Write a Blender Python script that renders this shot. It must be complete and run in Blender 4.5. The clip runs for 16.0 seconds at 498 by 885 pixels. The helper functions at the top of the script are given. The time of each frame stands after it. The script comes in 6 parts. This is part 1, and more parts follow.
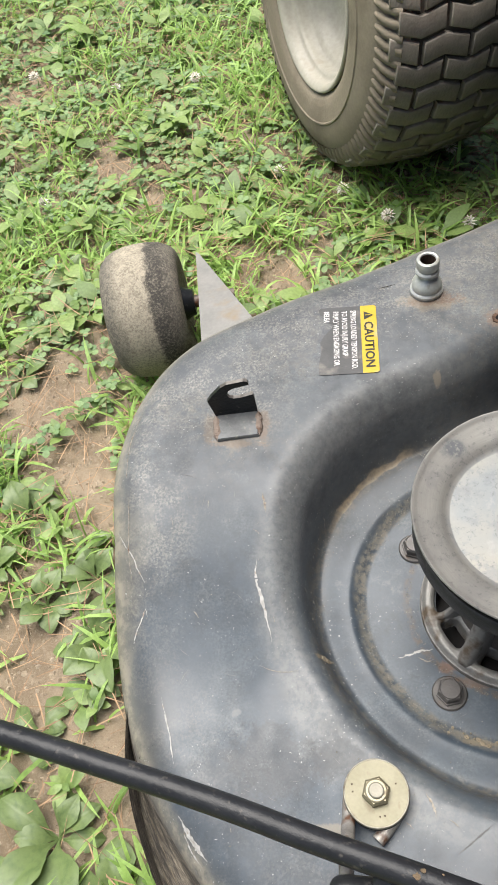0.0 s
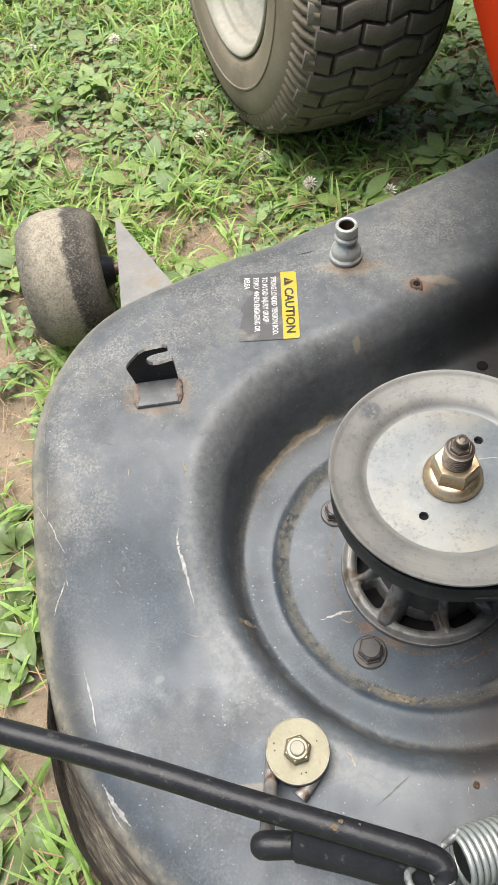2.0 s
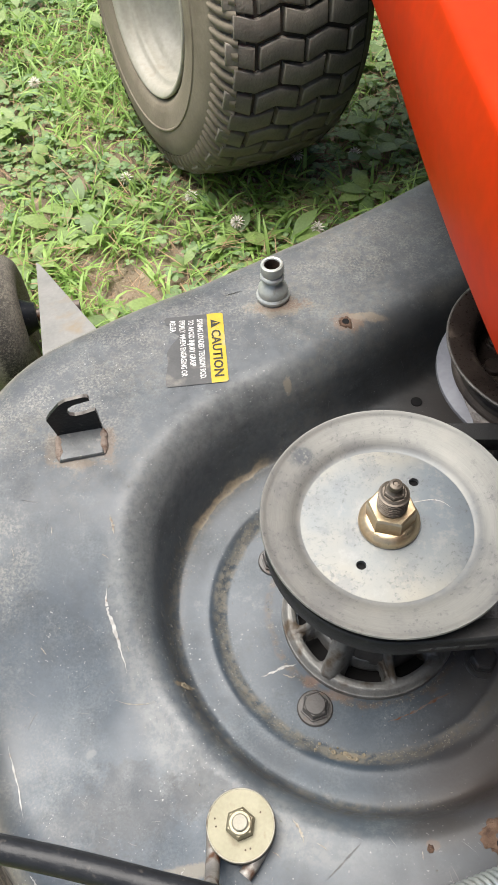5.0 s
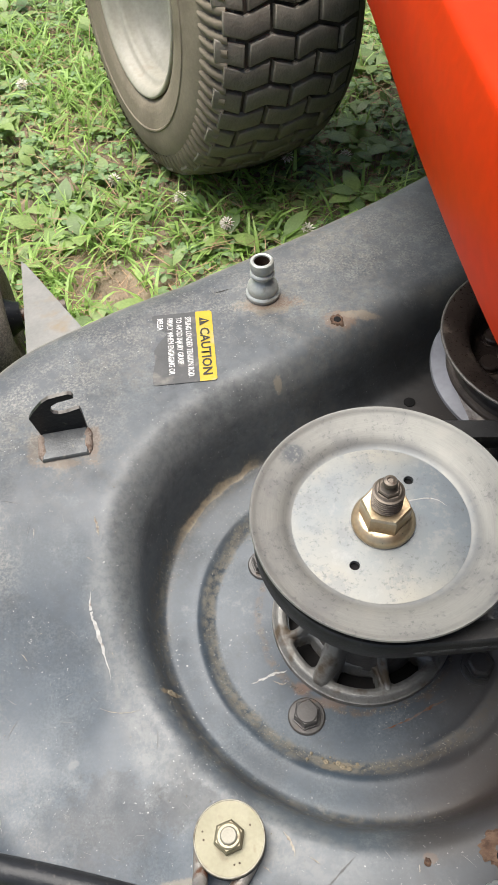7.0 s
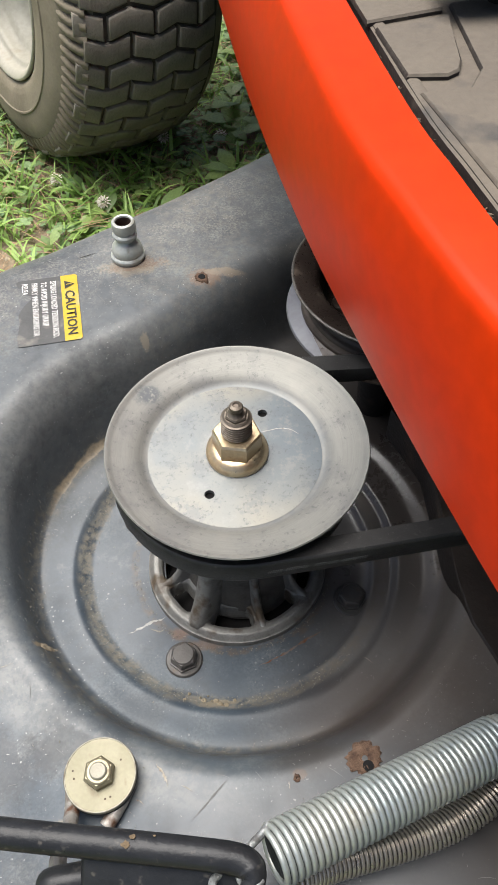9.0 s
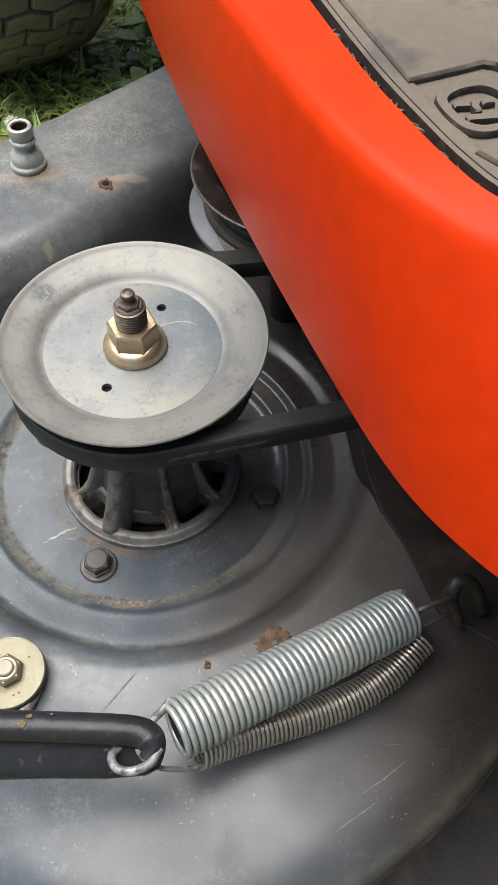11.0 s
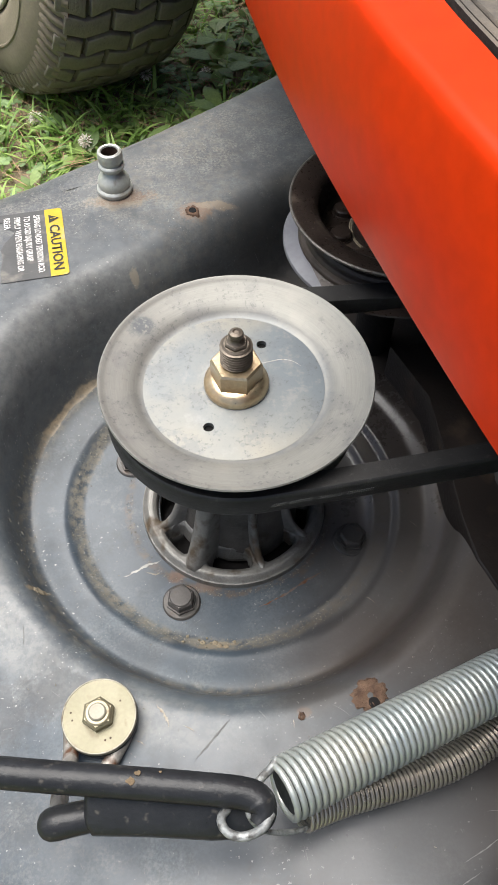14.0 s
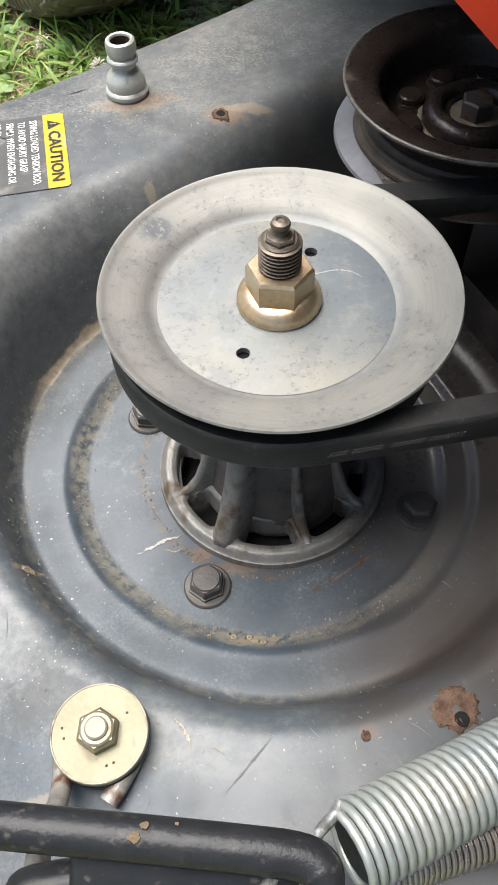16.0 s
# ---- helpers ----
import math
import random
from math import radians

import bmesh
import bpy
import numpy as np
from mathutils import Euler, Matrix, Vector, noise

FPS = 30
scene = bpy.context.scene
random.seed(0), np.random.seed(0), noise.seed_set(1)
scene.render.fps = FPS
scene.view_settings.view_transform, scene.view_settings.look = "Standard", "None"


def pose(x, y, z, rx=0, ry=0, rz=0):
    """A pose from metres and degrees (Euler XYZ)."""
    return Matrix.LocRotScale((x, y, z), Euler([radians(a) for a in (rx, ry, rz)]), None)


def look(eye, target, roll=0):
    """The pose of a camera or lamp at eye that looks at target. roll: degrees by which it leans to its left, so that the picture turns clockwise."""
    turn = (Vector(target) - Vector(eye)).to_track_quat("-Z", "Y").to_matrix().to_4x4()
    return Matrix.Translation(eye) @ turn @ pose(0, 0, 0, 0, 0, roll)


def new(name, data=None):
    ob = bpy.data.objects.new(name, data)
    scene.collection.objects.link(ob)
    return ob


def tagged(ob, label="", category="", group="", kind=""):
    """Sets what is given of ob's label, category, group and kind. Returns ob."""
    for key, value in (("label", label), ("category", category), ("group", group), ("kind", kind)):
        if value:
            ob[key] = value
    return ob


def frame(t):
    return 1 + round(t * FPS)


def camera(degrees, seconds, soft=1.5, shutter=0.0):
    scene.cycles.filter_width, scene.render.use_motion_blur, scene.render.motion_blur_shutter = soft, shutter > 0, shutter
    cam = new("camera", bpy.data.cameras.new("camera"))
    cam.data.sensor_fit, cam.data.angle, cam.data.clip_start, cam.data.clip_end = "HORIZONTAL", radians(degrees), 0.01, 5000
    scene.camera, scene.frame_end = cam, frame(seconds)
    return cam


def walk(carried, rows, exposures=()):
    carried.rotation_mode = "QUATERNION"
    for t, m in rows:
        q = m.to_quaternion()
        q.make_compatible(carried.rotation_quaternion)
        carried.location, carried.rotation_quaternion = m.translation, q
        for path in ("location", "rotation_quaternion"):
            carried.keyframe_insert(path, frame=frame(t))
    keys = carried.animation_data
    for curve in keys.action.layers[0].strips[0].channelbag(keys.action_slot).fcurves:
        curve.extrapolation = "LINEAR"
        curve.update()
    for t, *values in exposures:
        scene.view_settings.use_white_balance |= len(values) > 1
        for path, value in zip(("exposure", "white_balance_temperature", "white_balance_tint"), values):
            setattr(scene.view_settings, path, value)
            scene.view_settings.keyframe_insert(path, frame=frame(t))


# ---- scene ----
cam = camera(35.45, 16.0, soft=1.6)
# seconds, eye x y z, turn x y z
ROWS = [
    (0.0, -0.0825, -0.2358, 0.5979, 35.25, 8.27, 6.72),
    (0.5, -0.0764, -0.2517, 0.6318, 35.26, 7.19, 5.22),
    (1.0, -0.0856, -0.2436, 0.6135, 34.52, 6.09, 4.63),
    (1.5, -0.0769, -0.2368, 0.5974, 33.75, 5.04, 4.02),
    (2.0, -0.0732, -0.2392, 0.5903, 33.13, 4.78, 3.28),
    (2.5, -0.0719, -0.2412, 0.5804, 32.48, 4.62, 2.41),
    (3.0, -0.0632, -0.2262, 0.5720, 32.29, 3.85, 0.64),
    (3.5, -0.0625, -0.2194, 0.5666, 32.58, 2.81, -0.77),
    (4.0, -0.0632, -0.2183, 0.5480, 32.87, 1.97, -1.04),
    (4.5, -0.0613, -0.2180, 0.5710, 34.22, 2.53, -1.07),
    (4.7, -0.0621, -0.2185, 0.5762, 35.00, 3.04, -0.91),
    (7.0, -0.0626, -0.2167, 0.5575, 36.30, 2.46, -1.33),
    (7.5, -0.0647, -0.2238, 0.5607, 37.09, 1.82, -1.95),
    (8.0, -0.0602, -0.2280, 0.5410, 37.51, 0.59, -2.84),
    (8.5, -0.0675, -0.2405, 0.5385, 37.66, 0.41, -3.74),
    (9.0, -0.0233, -0.2580, 0.5364, 37.07, 0.45, -7.21),
    (9.5, 0.0074, -0.2855, 0.5167, 35.07, -0.24, -11.14),
    (9.7, 0.0139, -0.2928, 0.5039, 34.46, -0.55, -11.59),
    (11.8, -0.0156, -0.2783, 0.5149, 33.98, -1.08, -9.91),
    (12.0, -0.0210, -0.2728, 0.5157, 34.24, -0.93, -9.47),
    (12.5, -0.0252, -0.2626, 0.5245, 34.73, -0.74, -8.80),
    (13.0, -0.0263, -0.2645, 0.5106, 34.75, -0.82, -8.67),
    (13.5, -0.0288, -0.2639, 0.5137, 34.65, -0.69, -8.68),
    (14.0, -0.0344, -0.2612, 0.5116, 34.58, -0.41, -8.45),
    (14.5, -0.0351, -0.2571, 0.5135, 34.62, -0.35, -7.74),
    (15.0, -0.0425, -0.2477, 0.5036, 34.71, 0.18, -7.11),
    (15.5, -0.0412, -0.2304, 0.4454, 33.96, 1.18, -7.41),
    (16.0, -0.0368, -0.2240, 0.4172, 33.96, 1.13, -7.35),
]
walk(cam, [(t, pose(x, y, z, a, b, c)) for t, x, y, z, a, b, c in ROWS], exposures=[(0.0, 0.62), (4.0, 0.67), (7.0, 0.64), (8.6, 0.7), (9.3, 0.6), (11.8, 0.6), (13.0, 0.72), (15.0, 0.81), (15.6, 0.9), (16.0, 0.92)])

# ---- light: soft hazy daylight ----
SUN_EL, SUN_ROT = radians(75), radians(-50)
world = bpy.data.worlds.new("sky")
scene.world = world
world.use_nodes = True
wn = world.node_tree
sky = wn.nodes.new("ShaderNodeTexSky")
sky.sky_type, sky.sun_disc = "NISHITA", False
sky.sun_elevation, sky.sun_rotation = SUN_EL, SUN_ROT
sky.air_density, sky.dust_density, sky.ozone_density = 1.0, 4.0, 1.0
wn.links.new(sky.outputs[0], wn.nodes["Background"].inputs[0])
wn.nodes["Background"].inputs[1].default_value = 0.1
sun = new("sun", bpy.data.lights.new("sun", "SUN"))
sun.data.energy, sun.data.angle, sun.data.color = 4.8, radians(56), (1.0, 0.983, 0.95)
sun.matrix_world = look((math.sin(SUN_ROT) * math.cos(SUN_EL) * 5, math.cos(SUN_ROT) * math.cos(SUN_EL) * 5, math.sin(SUN_EL) * 5), (0, 0, 0))


# ---- materials ----
def surface(name, a, b, rough=0.5, metal=0.0, scale=40.0, fine=400.0, bump=0.1, dirt=None, amount=0.0, dirt_scale=25.0,
            spec=0.28, rough_var=0.1, per_piece=0.0, coat=0.0, ior=1.5):
    """A principled material: two base tones mixed by noise at two scales, dirt in patches, fine relief."""
    m = bpy.data.materials.new(name)
    m.use_nodes = True
    t = m.node_tree
    n, l = t.nodes, t.links
    p = n["Principled BSDF"]
    co = n.new("ShaderNodeTexCoord")

    def noise_node(s, detail=4.0):
        q = n.new("ShaderNodeTexNoise")
        q.inputs["Scale"].default_value, q.inputs["Detail"].default_value = s, detail
        l.new(co.outputs["Object"], q.inputs["Vector"])
        return q

    def ramp(src, lo, hi):
        r = n.new("ShaderNodeMapRange")
        r.inputs[1].default_value, r.inputs[2].default_value = lo, hi
        l.new(src, r.inputs[0])
        return r.outputs[0]

    def mixc(fac, c1, c2):
        q = n.new("ShaderNodeMix")
        q.data_type = "RGBA"
        for s, v in ((q.inputs[0], fac), (q.inputs[6], c1), (q.inputs[7], c2)):
            if isinstance(v, bpy.types.NodeSocket):
                l.new(v, s)
            else:
                s.default_value = (*v, 1) if isinstance(v, tuple) else v
        return q.outputs[2]

    big, small = noise_node(scale), noise_node(fine, 6.0)
    col = mixc(ramp(big.outputs[0], 0.35, 0.65), a, b)
    mid = tuple(0.5 * (x + y) for x, y in zip(a, b))
    shade = mixc(ramp(small.outputs[0], 0.3, 0.7), tuple(x * 0.75 for x in mid), tuple(min(1, x * 1.2) for x in mid))
    col = mixc(0.35, col, shade)
    if per_piece:
        info = n.new("ShaderNodeObjectInfo")
        h = n.new("ShaderNodeHueSaturation")
        l.new(ramp(info.outputs["Random"], -0.0, 1.0), h.inputs["Fac"])
        h.inputs["Fac"].default_value = 1
        h.inputs["Value"].default_value = 1 - per_piece
        l.new(col, h.inputs["Color"])
        col = h.outputs[0]
    rough_out = ramp(small.outputs[0], 0.0, 1.0)
    rr = n.new("ShaderNodeMapRange")
    rr.inputs[3].default_value, rr.inputs[4].default_value = max(0.02, rough - rough_var), min(1, rough + rough_var)
    l.new(rough_out, rr.inputs[0])
    l.new(rr.outputs[0], p.inputs["Roughness"])
    if dirt:
        d = noise_node(dirt_scale, 8.0)
        fac = ramp(d.outputs[0], 0.72 - 0.4 * amount, 0.86 - 0.4 * amount)
        col = mixc(fac, col, dirt)
        q = n.new("ShaderNodeMath")
        q.operation = "MULTIPLY_ADD"
        l.new(fac, q.inputs[0])
        q.inputs[1].default_value = -metal
        q.inputs[2].default_value = metal
        l.new(q.outputs[0], p.inputs["Metallic"])
    else:
        p.inputs["Metallic"].default_value = metal
    l.new(col, p.inputs["Base Color"])
    p.inputs["Specular IOR Level"].default_value = spec
    p.inputs["Coat Weight"].default_value = coat
    p.inputs["IOR"].default_value = ior
    if bump:
        bn = n.new("ShaderNodeBump")
        bn.inputs["Strength"].default_value, bn.inputs["Distance"].default_value = bump, 0.001
        l.new(small.outputs[0], bn.inputs["Height"])
        l.new(bn.outputs[0], p.inputs["Normal"])
    return m


TAN, RUST, DUST = (0.187, 0.13, 0.073), (0.104, 0.039, 0.016), (0.218, 0.198, 0.161)
M_BLACK = surface("black_paint", (0.0115, 0.012, 0.0132), (0.019, 0.0198, 0.0214), 0.33, 0, 60, 380, 0.3, (0.07, 0.064, 0.056), 0.25, 230, rough_var=0.12, spec=0.22)
M_TAB = surface("scuffed_tab_paint", (0.085, 0.088, 0.088), (0.14, 0.143, 0.14), 0.4, 0.1, 90, 600, 0.3, (0.2, 0.188, 0.165), 0.34, 220)
M_SPRING = surface("zinc_spring_wire", (0.3, 0.34, 0.345), (0.42, 0.42, 0.375), 0.36, 0.6, 24, 300, 0.02, (0.17, 0.15, 0.115), 0.32, 60)
M_HOOK = surface("scuffed_hook_wire", (0.11, 0.118, 0.12), (0.36, 0.37, 0.36), 0.5, 0.4, 230, 700, 0.4, (0.06, 0.058, 0.055), 0.5, 240)
M_NOZZLE = surface("bright_zinc", (0.36, 0.37, 0.34), (0.47, 0.475, 0.435), 0.38, 0.4, 60, 500, 0.08, (0.16, 0.14, 0.1), 0.3, 80)
M_YZINC = surface("yellow_zinc", (0.45, 0.31, 0.175), (0.48, 0.41, 0.28), 0.32, 0.85, 70, 500, 0.1, (0.186, 0.124, 0.062), 0.35, 60)
M_NUT = surface("dull_yellow_nut", (0.19, 0.165, 0.105), (0.25, 0.225, 0.16), 0.42, 0.6, 90, 500, 0.1, (0.1, 0.075, 0.042), 0.4, 120)
M_WASHER = surface("pale_yellow_zinc", (0.13, 0.12, 0.077), (0.184, 0.17, 0.118), 0.42, 0.3, 60, 500, 0.05, (0.1, 0.076, 0.042), 0.3, 130)
M_STUD = surface("scuffed_stud_end", (0.2, 0.185, 0.145), (0.28, 0.265, 0.22), 0.55, 0.35, 120, 600, 0.2, (0.1, 0.08, 0.055), 0.4, 200)
M_LINK = surface("rust_flecked_link", (0.17, 0.155, 0.14), (0.33, 0.315, 0.285), 0.45, 0.4, 110, 600, 0.4, (0.085, 0.042, 0.024), 0.5, 120)
M_WELD = surface("rusty_weld", (0.15, 0.115, 0.09), (0.21, 0.17, 0.14), 0.85, 0, 140, 700, 0.9, (0.075, 0.042, 0.027), 0.45, 200)
M_EDGE = surface("worn_steel_edge", (0.075, 0.066, 0.058), (0.17, 0.158, 0.14), 0.45, 0.3, 160, 800, 0.2, (0.06, 0.045, 0.035), 0.42, 260)
M_PALE = surface("pale_scrape", (0.24, 0.232, 0.21), (0.4, 0.39, 0.365), 0.6, 0, 250, 900, 0.2, (0.17, 0.11, 0.072), 0.38, 260)
M_DIRT = surface("brown_dirt", (0.085, 0.06, 0.036), (0.16, 0.118, 0.072), 0.9, 0, 300, 900, 0.6)
M_COLUMN = surface("shaded_greasy_column", (0.07, 0.064, 0.056), (0.13, 0.121, 0.107), 0.5, 0.2, 70, 500, 0.35, (0.035, 0.028, 0.022), 0.45, 60)
M_HAIR = surface("hairline_scratch", (0.09, 0.09, 0.088), (0.17, 0.168, 0.16), 0.6, 0, 120, 900, 0.2)
M_CAST = surface("grey_cast_aluminium", (0.165, 0.16, 0.147), (0.245, 0.237, 0.216), 0.45, 0.4, 90, 600, 0.4, (0.075, 0.056, 0.037), 0.5, 80)
M_RUSTY = surface("rusty_steel", (0.104, 0.078, 0.062), (0.166, 0.146, 0.13), 0.55, 0.5, 90, 600, 0.4, RUST, 0.55, 90)
M_DARKRUST = surface("dark_rust", (0.03, 0.018, 0.012), (0.06, 0.036, 0.024), 0.8, 0.1, 200, 700, 0.6)
M_THREAD = surface("worn_thread", (0.08, 0.066, 0.052), (0.14, 0.117, 0.094), 0.42, 0.6, 120, 700, 0.15, (0.05, 0.036, 0.026), 0.4, 150)
M_DULLSPRING = surface("dull_spring_steel", (0.28, 0.25, 0.215), (0.38, 0.355, 0.315), 0.3, 0.75, 30, 300, 0.02, (0.1, 0.076, 0.056), 0.38, 30)
M_BELTMARK = surface("worn_belt_print", (0.11, 0.108, 0.103), (0.17, 0.167, 0.16), 0.7, 0, 200, 900, 0.2)
M_BOLT = surface("dull_dark_bolt", (0.06, 0.056, 0.053), (0.095, 0.09, 0.085), 0.36, 0.4, 100, 700, 0.15, (0.09, 0.062, 0.043), 0.3, 120)
M_RUBBER = surface("tyre_rubber", (0.19, 0.159, 0.112), (0.245, 0.208, 0.15), 0.8, 0, 25, 350, 0.5, (0.16, 0.132, 0.094), 0.45, 20)
M_LUG = surface("tyre_tread_rubber", (0.175, 0.152, 0.117), (0.27, 0.24, 0.192), 0.6, 0, 60, 350, 0.6, (0.15, 0.125, 0.09), 0.42, 40, per_piece=0.2, spec=0.4)
M_BELT = surface("belt_rubber", (0.013, 0.0125, 0.0125), (0.025, 0.024, 0.0235), 0.48, 0, 120, 1400, 0.22, (0.05, 0.047, 0.044), 0.28, 400, spec=0.4)
M_GROOVEBASE = surface("shaded_tread_groove", (0.05, 0.042, 0.031), (0.085, 0.072, 0.054), 0.8, 0, 60, 350, 0.4)
M_RIM = surface("cream_rim_paint", (0.36, 0.335, 0.27), (0.42, 0.39, 0.317), 0.42, 0, 20, 200, 0.1, (0.3, 0.25, 0.175), 0.27, 22)
M_ORANGE = surface("orange_plastic", (0.47, 0.0255, 0.002), (0.49, 0.027, 0.0023), 0.36, 0, 6, 120, 0.01, spec=0.3, rough_var=0.02, ior=1.22)
M_MAT = surface("dusty_rubber_mat", (0.097, 0.081, 0.065), (0.125, 0.105, 0.082), 0.88, 0, 20, 300, 0.7, (0.05, 0.047, 0.045), 0.42, 34)
M_MATSIDE = surface("shaded_mat_rubber", (0.026, 0.021, 0.018), (0.05, 0.041, 0.034), 0.8, 0, 60, 400, 0.5, (0.09, 0.075, 0.058), 0.32, 120)
M_FRAME = surface("grimy_black_frame", (0.007, 0.006, 0.006), (0.012, 0.01, 0.009), 0.65, 0, 40, 300, 0.4, (0.031, 0.021, 0.016), 0.4, 40)
M_COVER = surface("grimy_dark_sheet", (0.012, 0.0095, 0.0085), (0.022, 0.017, 0.0145), 0.42, 0, 40, 400, 0.3, (0.045, 0.032, 0.024), 0.4, 45, spec=0.4)
M_GROOVE = surface("brown_belt_groove", (0.045, 0.034, 0.027), (0.085, 0.07, 0.058), 0.45, 0.3, 60, 500, 0.2, (0.02, 0.015, 0.012), 0.45, 50)
M_IDLER = surface("grimy_black_pulley", (0.022, 0.0155, 0.013), (0.042, 0.031, 0.0255), 0.3, 0.15, 60, 500, 0.3, (0.13, 0.102, 0.078), 0.27, 60, spec=0.45)
M_BRIGHT = surface("polished_flange", (0.12, 0.122, 0.135), (0.17, 0.172, 0.186), 0.45, 0.4, 40, 300, 0.05, (0.08, 0.075, 0.075), 0.35, 60)
M_RUSTSPOT = surface("rust_patch", (0.062, 0.035, 0.023), (0.115, 0.073, 0.049), 0.9, 0, 240, 900, 1.0, (0.045, 0.026, 0.018), 0.5, 260)
M_TANSPOT = surface("dried_dirt", (0.19, 0.155, 0.105), (0.26, 0.222, 0.16), 0.95, 0, 150, 900, 0.6)
M_SCRATCH = surface("scratched_bare_metal", (0.15, 0.12, 0.08), (0.3, 0.28, 0.24), 0.6, 0.2, 300, 900, 0.3, (0.09, 0.05, 0.03), 0.45, 260)
M_HOLE = surface("hole_dark", (0.004, 0.004, 0.004), (0.006, 0.005, 0.005), 0.9, 0, 100, 500, 0.0)
M_YELLOW = surface("yellow_label_print", (0.37, 0.26, 0.014), (0.4, 0.285, 0.022), 0.45, 0, 60, 500, 0.02, (0.32, 0.27, 0.13), 0.32, 80)
M_LABEL = surface("black_label_print", (0.05, 0.05, 0.049), (0.07, 0.069, 0.067), 0.5, 0, 80, 600, 0.05, (0.13, 0.122, 0.106), 0.4, 90)
M_WHITE = surface("white_print", (0.54, 0.532, 0.503), (0.6, 0.593, 0.562), 0.5, 0, 200, 900, 0.0, (0.225, 0.217, 0.195), 0.35, 300)
M_INK = surface("black_print", (0.016, 0.015, 0.01), (0.021, 0.02, 0.016), 0.5, 0, 200, 900, 0.0)
M_GALV = surface("dusty_galvanised_plate", (0.187, 0.182, 0.166), (0.239, 0.229, 0.208), 0.55, 0.3, 40, 300, 0.2, (0.208, 0.156, 0.094), 0.4, 30)


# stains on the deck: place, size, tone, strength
STAINS = [(-.197, .096, .025, .02, (0.17, 0.145, 0.11), 0.5), (-.2175, .094, .0055, .014, (0.125, 0.095, 0.066), 0.75), (-.1785, .099, .0055, .013, (0.115, 0.082, 0.058), 0.8), (-.198, .0815, .02, .0035, (0.145, 0.112, 0.08), 0.8),
          (-.056, .2235, .021, .013, (0.17, 0.138, 0.1), 0.8), (-.047, .226, .014, .007, (0.12, 0.075, 0.048), 0.85), (-.062, .2215, .012, .004, (0.13, 0.085, 0.055), 0.8),
          (-.0035, .2032, .0125, .0095, (0.16, 0.105, 0.07), 0.9), (.012, .2085, .015, .0034, (0.19, 0.15, 0.11), 0.85), (.014, -.1525, .004, .003, (0.146, 0.078, 0.042), 0.9),
          (-.027, -.0965, .013, .0026, (0.2, 0.165, 0.11), 0.6), (-.127, -.0545, .006, .0022, (0.218, 0.166, 0.099), 0.9), (-.051, .153, .003, .004, (0.208, 0.182, 0.14), 0.8), (-.12, -.161, .013, .0035, (0.208, 0.172, 0.114), 0.55),
          (-.046, -.0475, .006, .004, (0.135, 0.073, 0.042), 0.7), (-.03, -.0575, .016, .004, (0.114, 0.068, 0.042), 0.6), (-.155, -.125, .03, .025, (0.016, 0.016, 0.017), 0.5), (-.115, -.12, .02, .012, (0.013, 0.014, 0.015), 0.5),
          (-.258, .012, .012, .022, (0.2, 0.185, 0.15), 0.3),
          (-.02, -.245, .05, .02, (0.026, 0.026, 0.026), 0.4), (-.182, -.097, .0035, .0035, (0.2, 0.2, 0.185), 0.35)]


# grimy film at left, painted shade at right: place, size, tone, strength
GRIME_SHADE = [(-.243, -.15, .025, .09, (0.06, 0.054, 0.042), 0.6), (-.272, -.03, .02, .1, (0.07, 0.066, 0.052), 0.5), (-.225, -.2, .04, .04, (0.055, 0.048, 0.035), 0.5), (.125, .05, .06, .14, (0.05, 0.039, 0.032), 0.85), (.13, -.06, .05, .1, (0.082, 0.069, 0.059), 0.75),
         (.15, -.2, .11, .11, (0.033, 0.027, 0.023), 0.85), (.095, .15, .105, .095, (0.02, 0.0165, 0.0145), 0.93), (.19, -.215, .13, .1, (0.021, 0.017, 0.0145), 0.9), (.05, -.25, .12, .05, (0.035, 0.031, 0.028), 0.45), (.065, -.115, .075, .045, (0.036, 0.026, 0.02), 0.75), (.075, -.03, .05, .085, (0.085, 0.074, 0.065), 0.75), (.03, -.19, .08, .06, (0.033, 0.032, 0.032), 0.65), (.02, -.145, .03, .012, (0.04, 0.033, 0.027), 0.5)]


# powdery dust: place, size, strength
POWDER = [(-.272, .085, .022, .085, 0.8), (-.245, .025, .03, .05, 0.6), (-.262, -.02, .02, .05, 0.5), (-.16, .2, .1, .05, 0.5), (-.215, .13, .075, .06, 0.6), (-.07, .24, .1, .05, 0.45), (.03, .29, .12, .06, 0.45), (-.13, -.2, .08, .05, 0.2), (-.245, -.1, .03, .1, 0.25), (-.2, -.12, .05, .05, 0.18)]


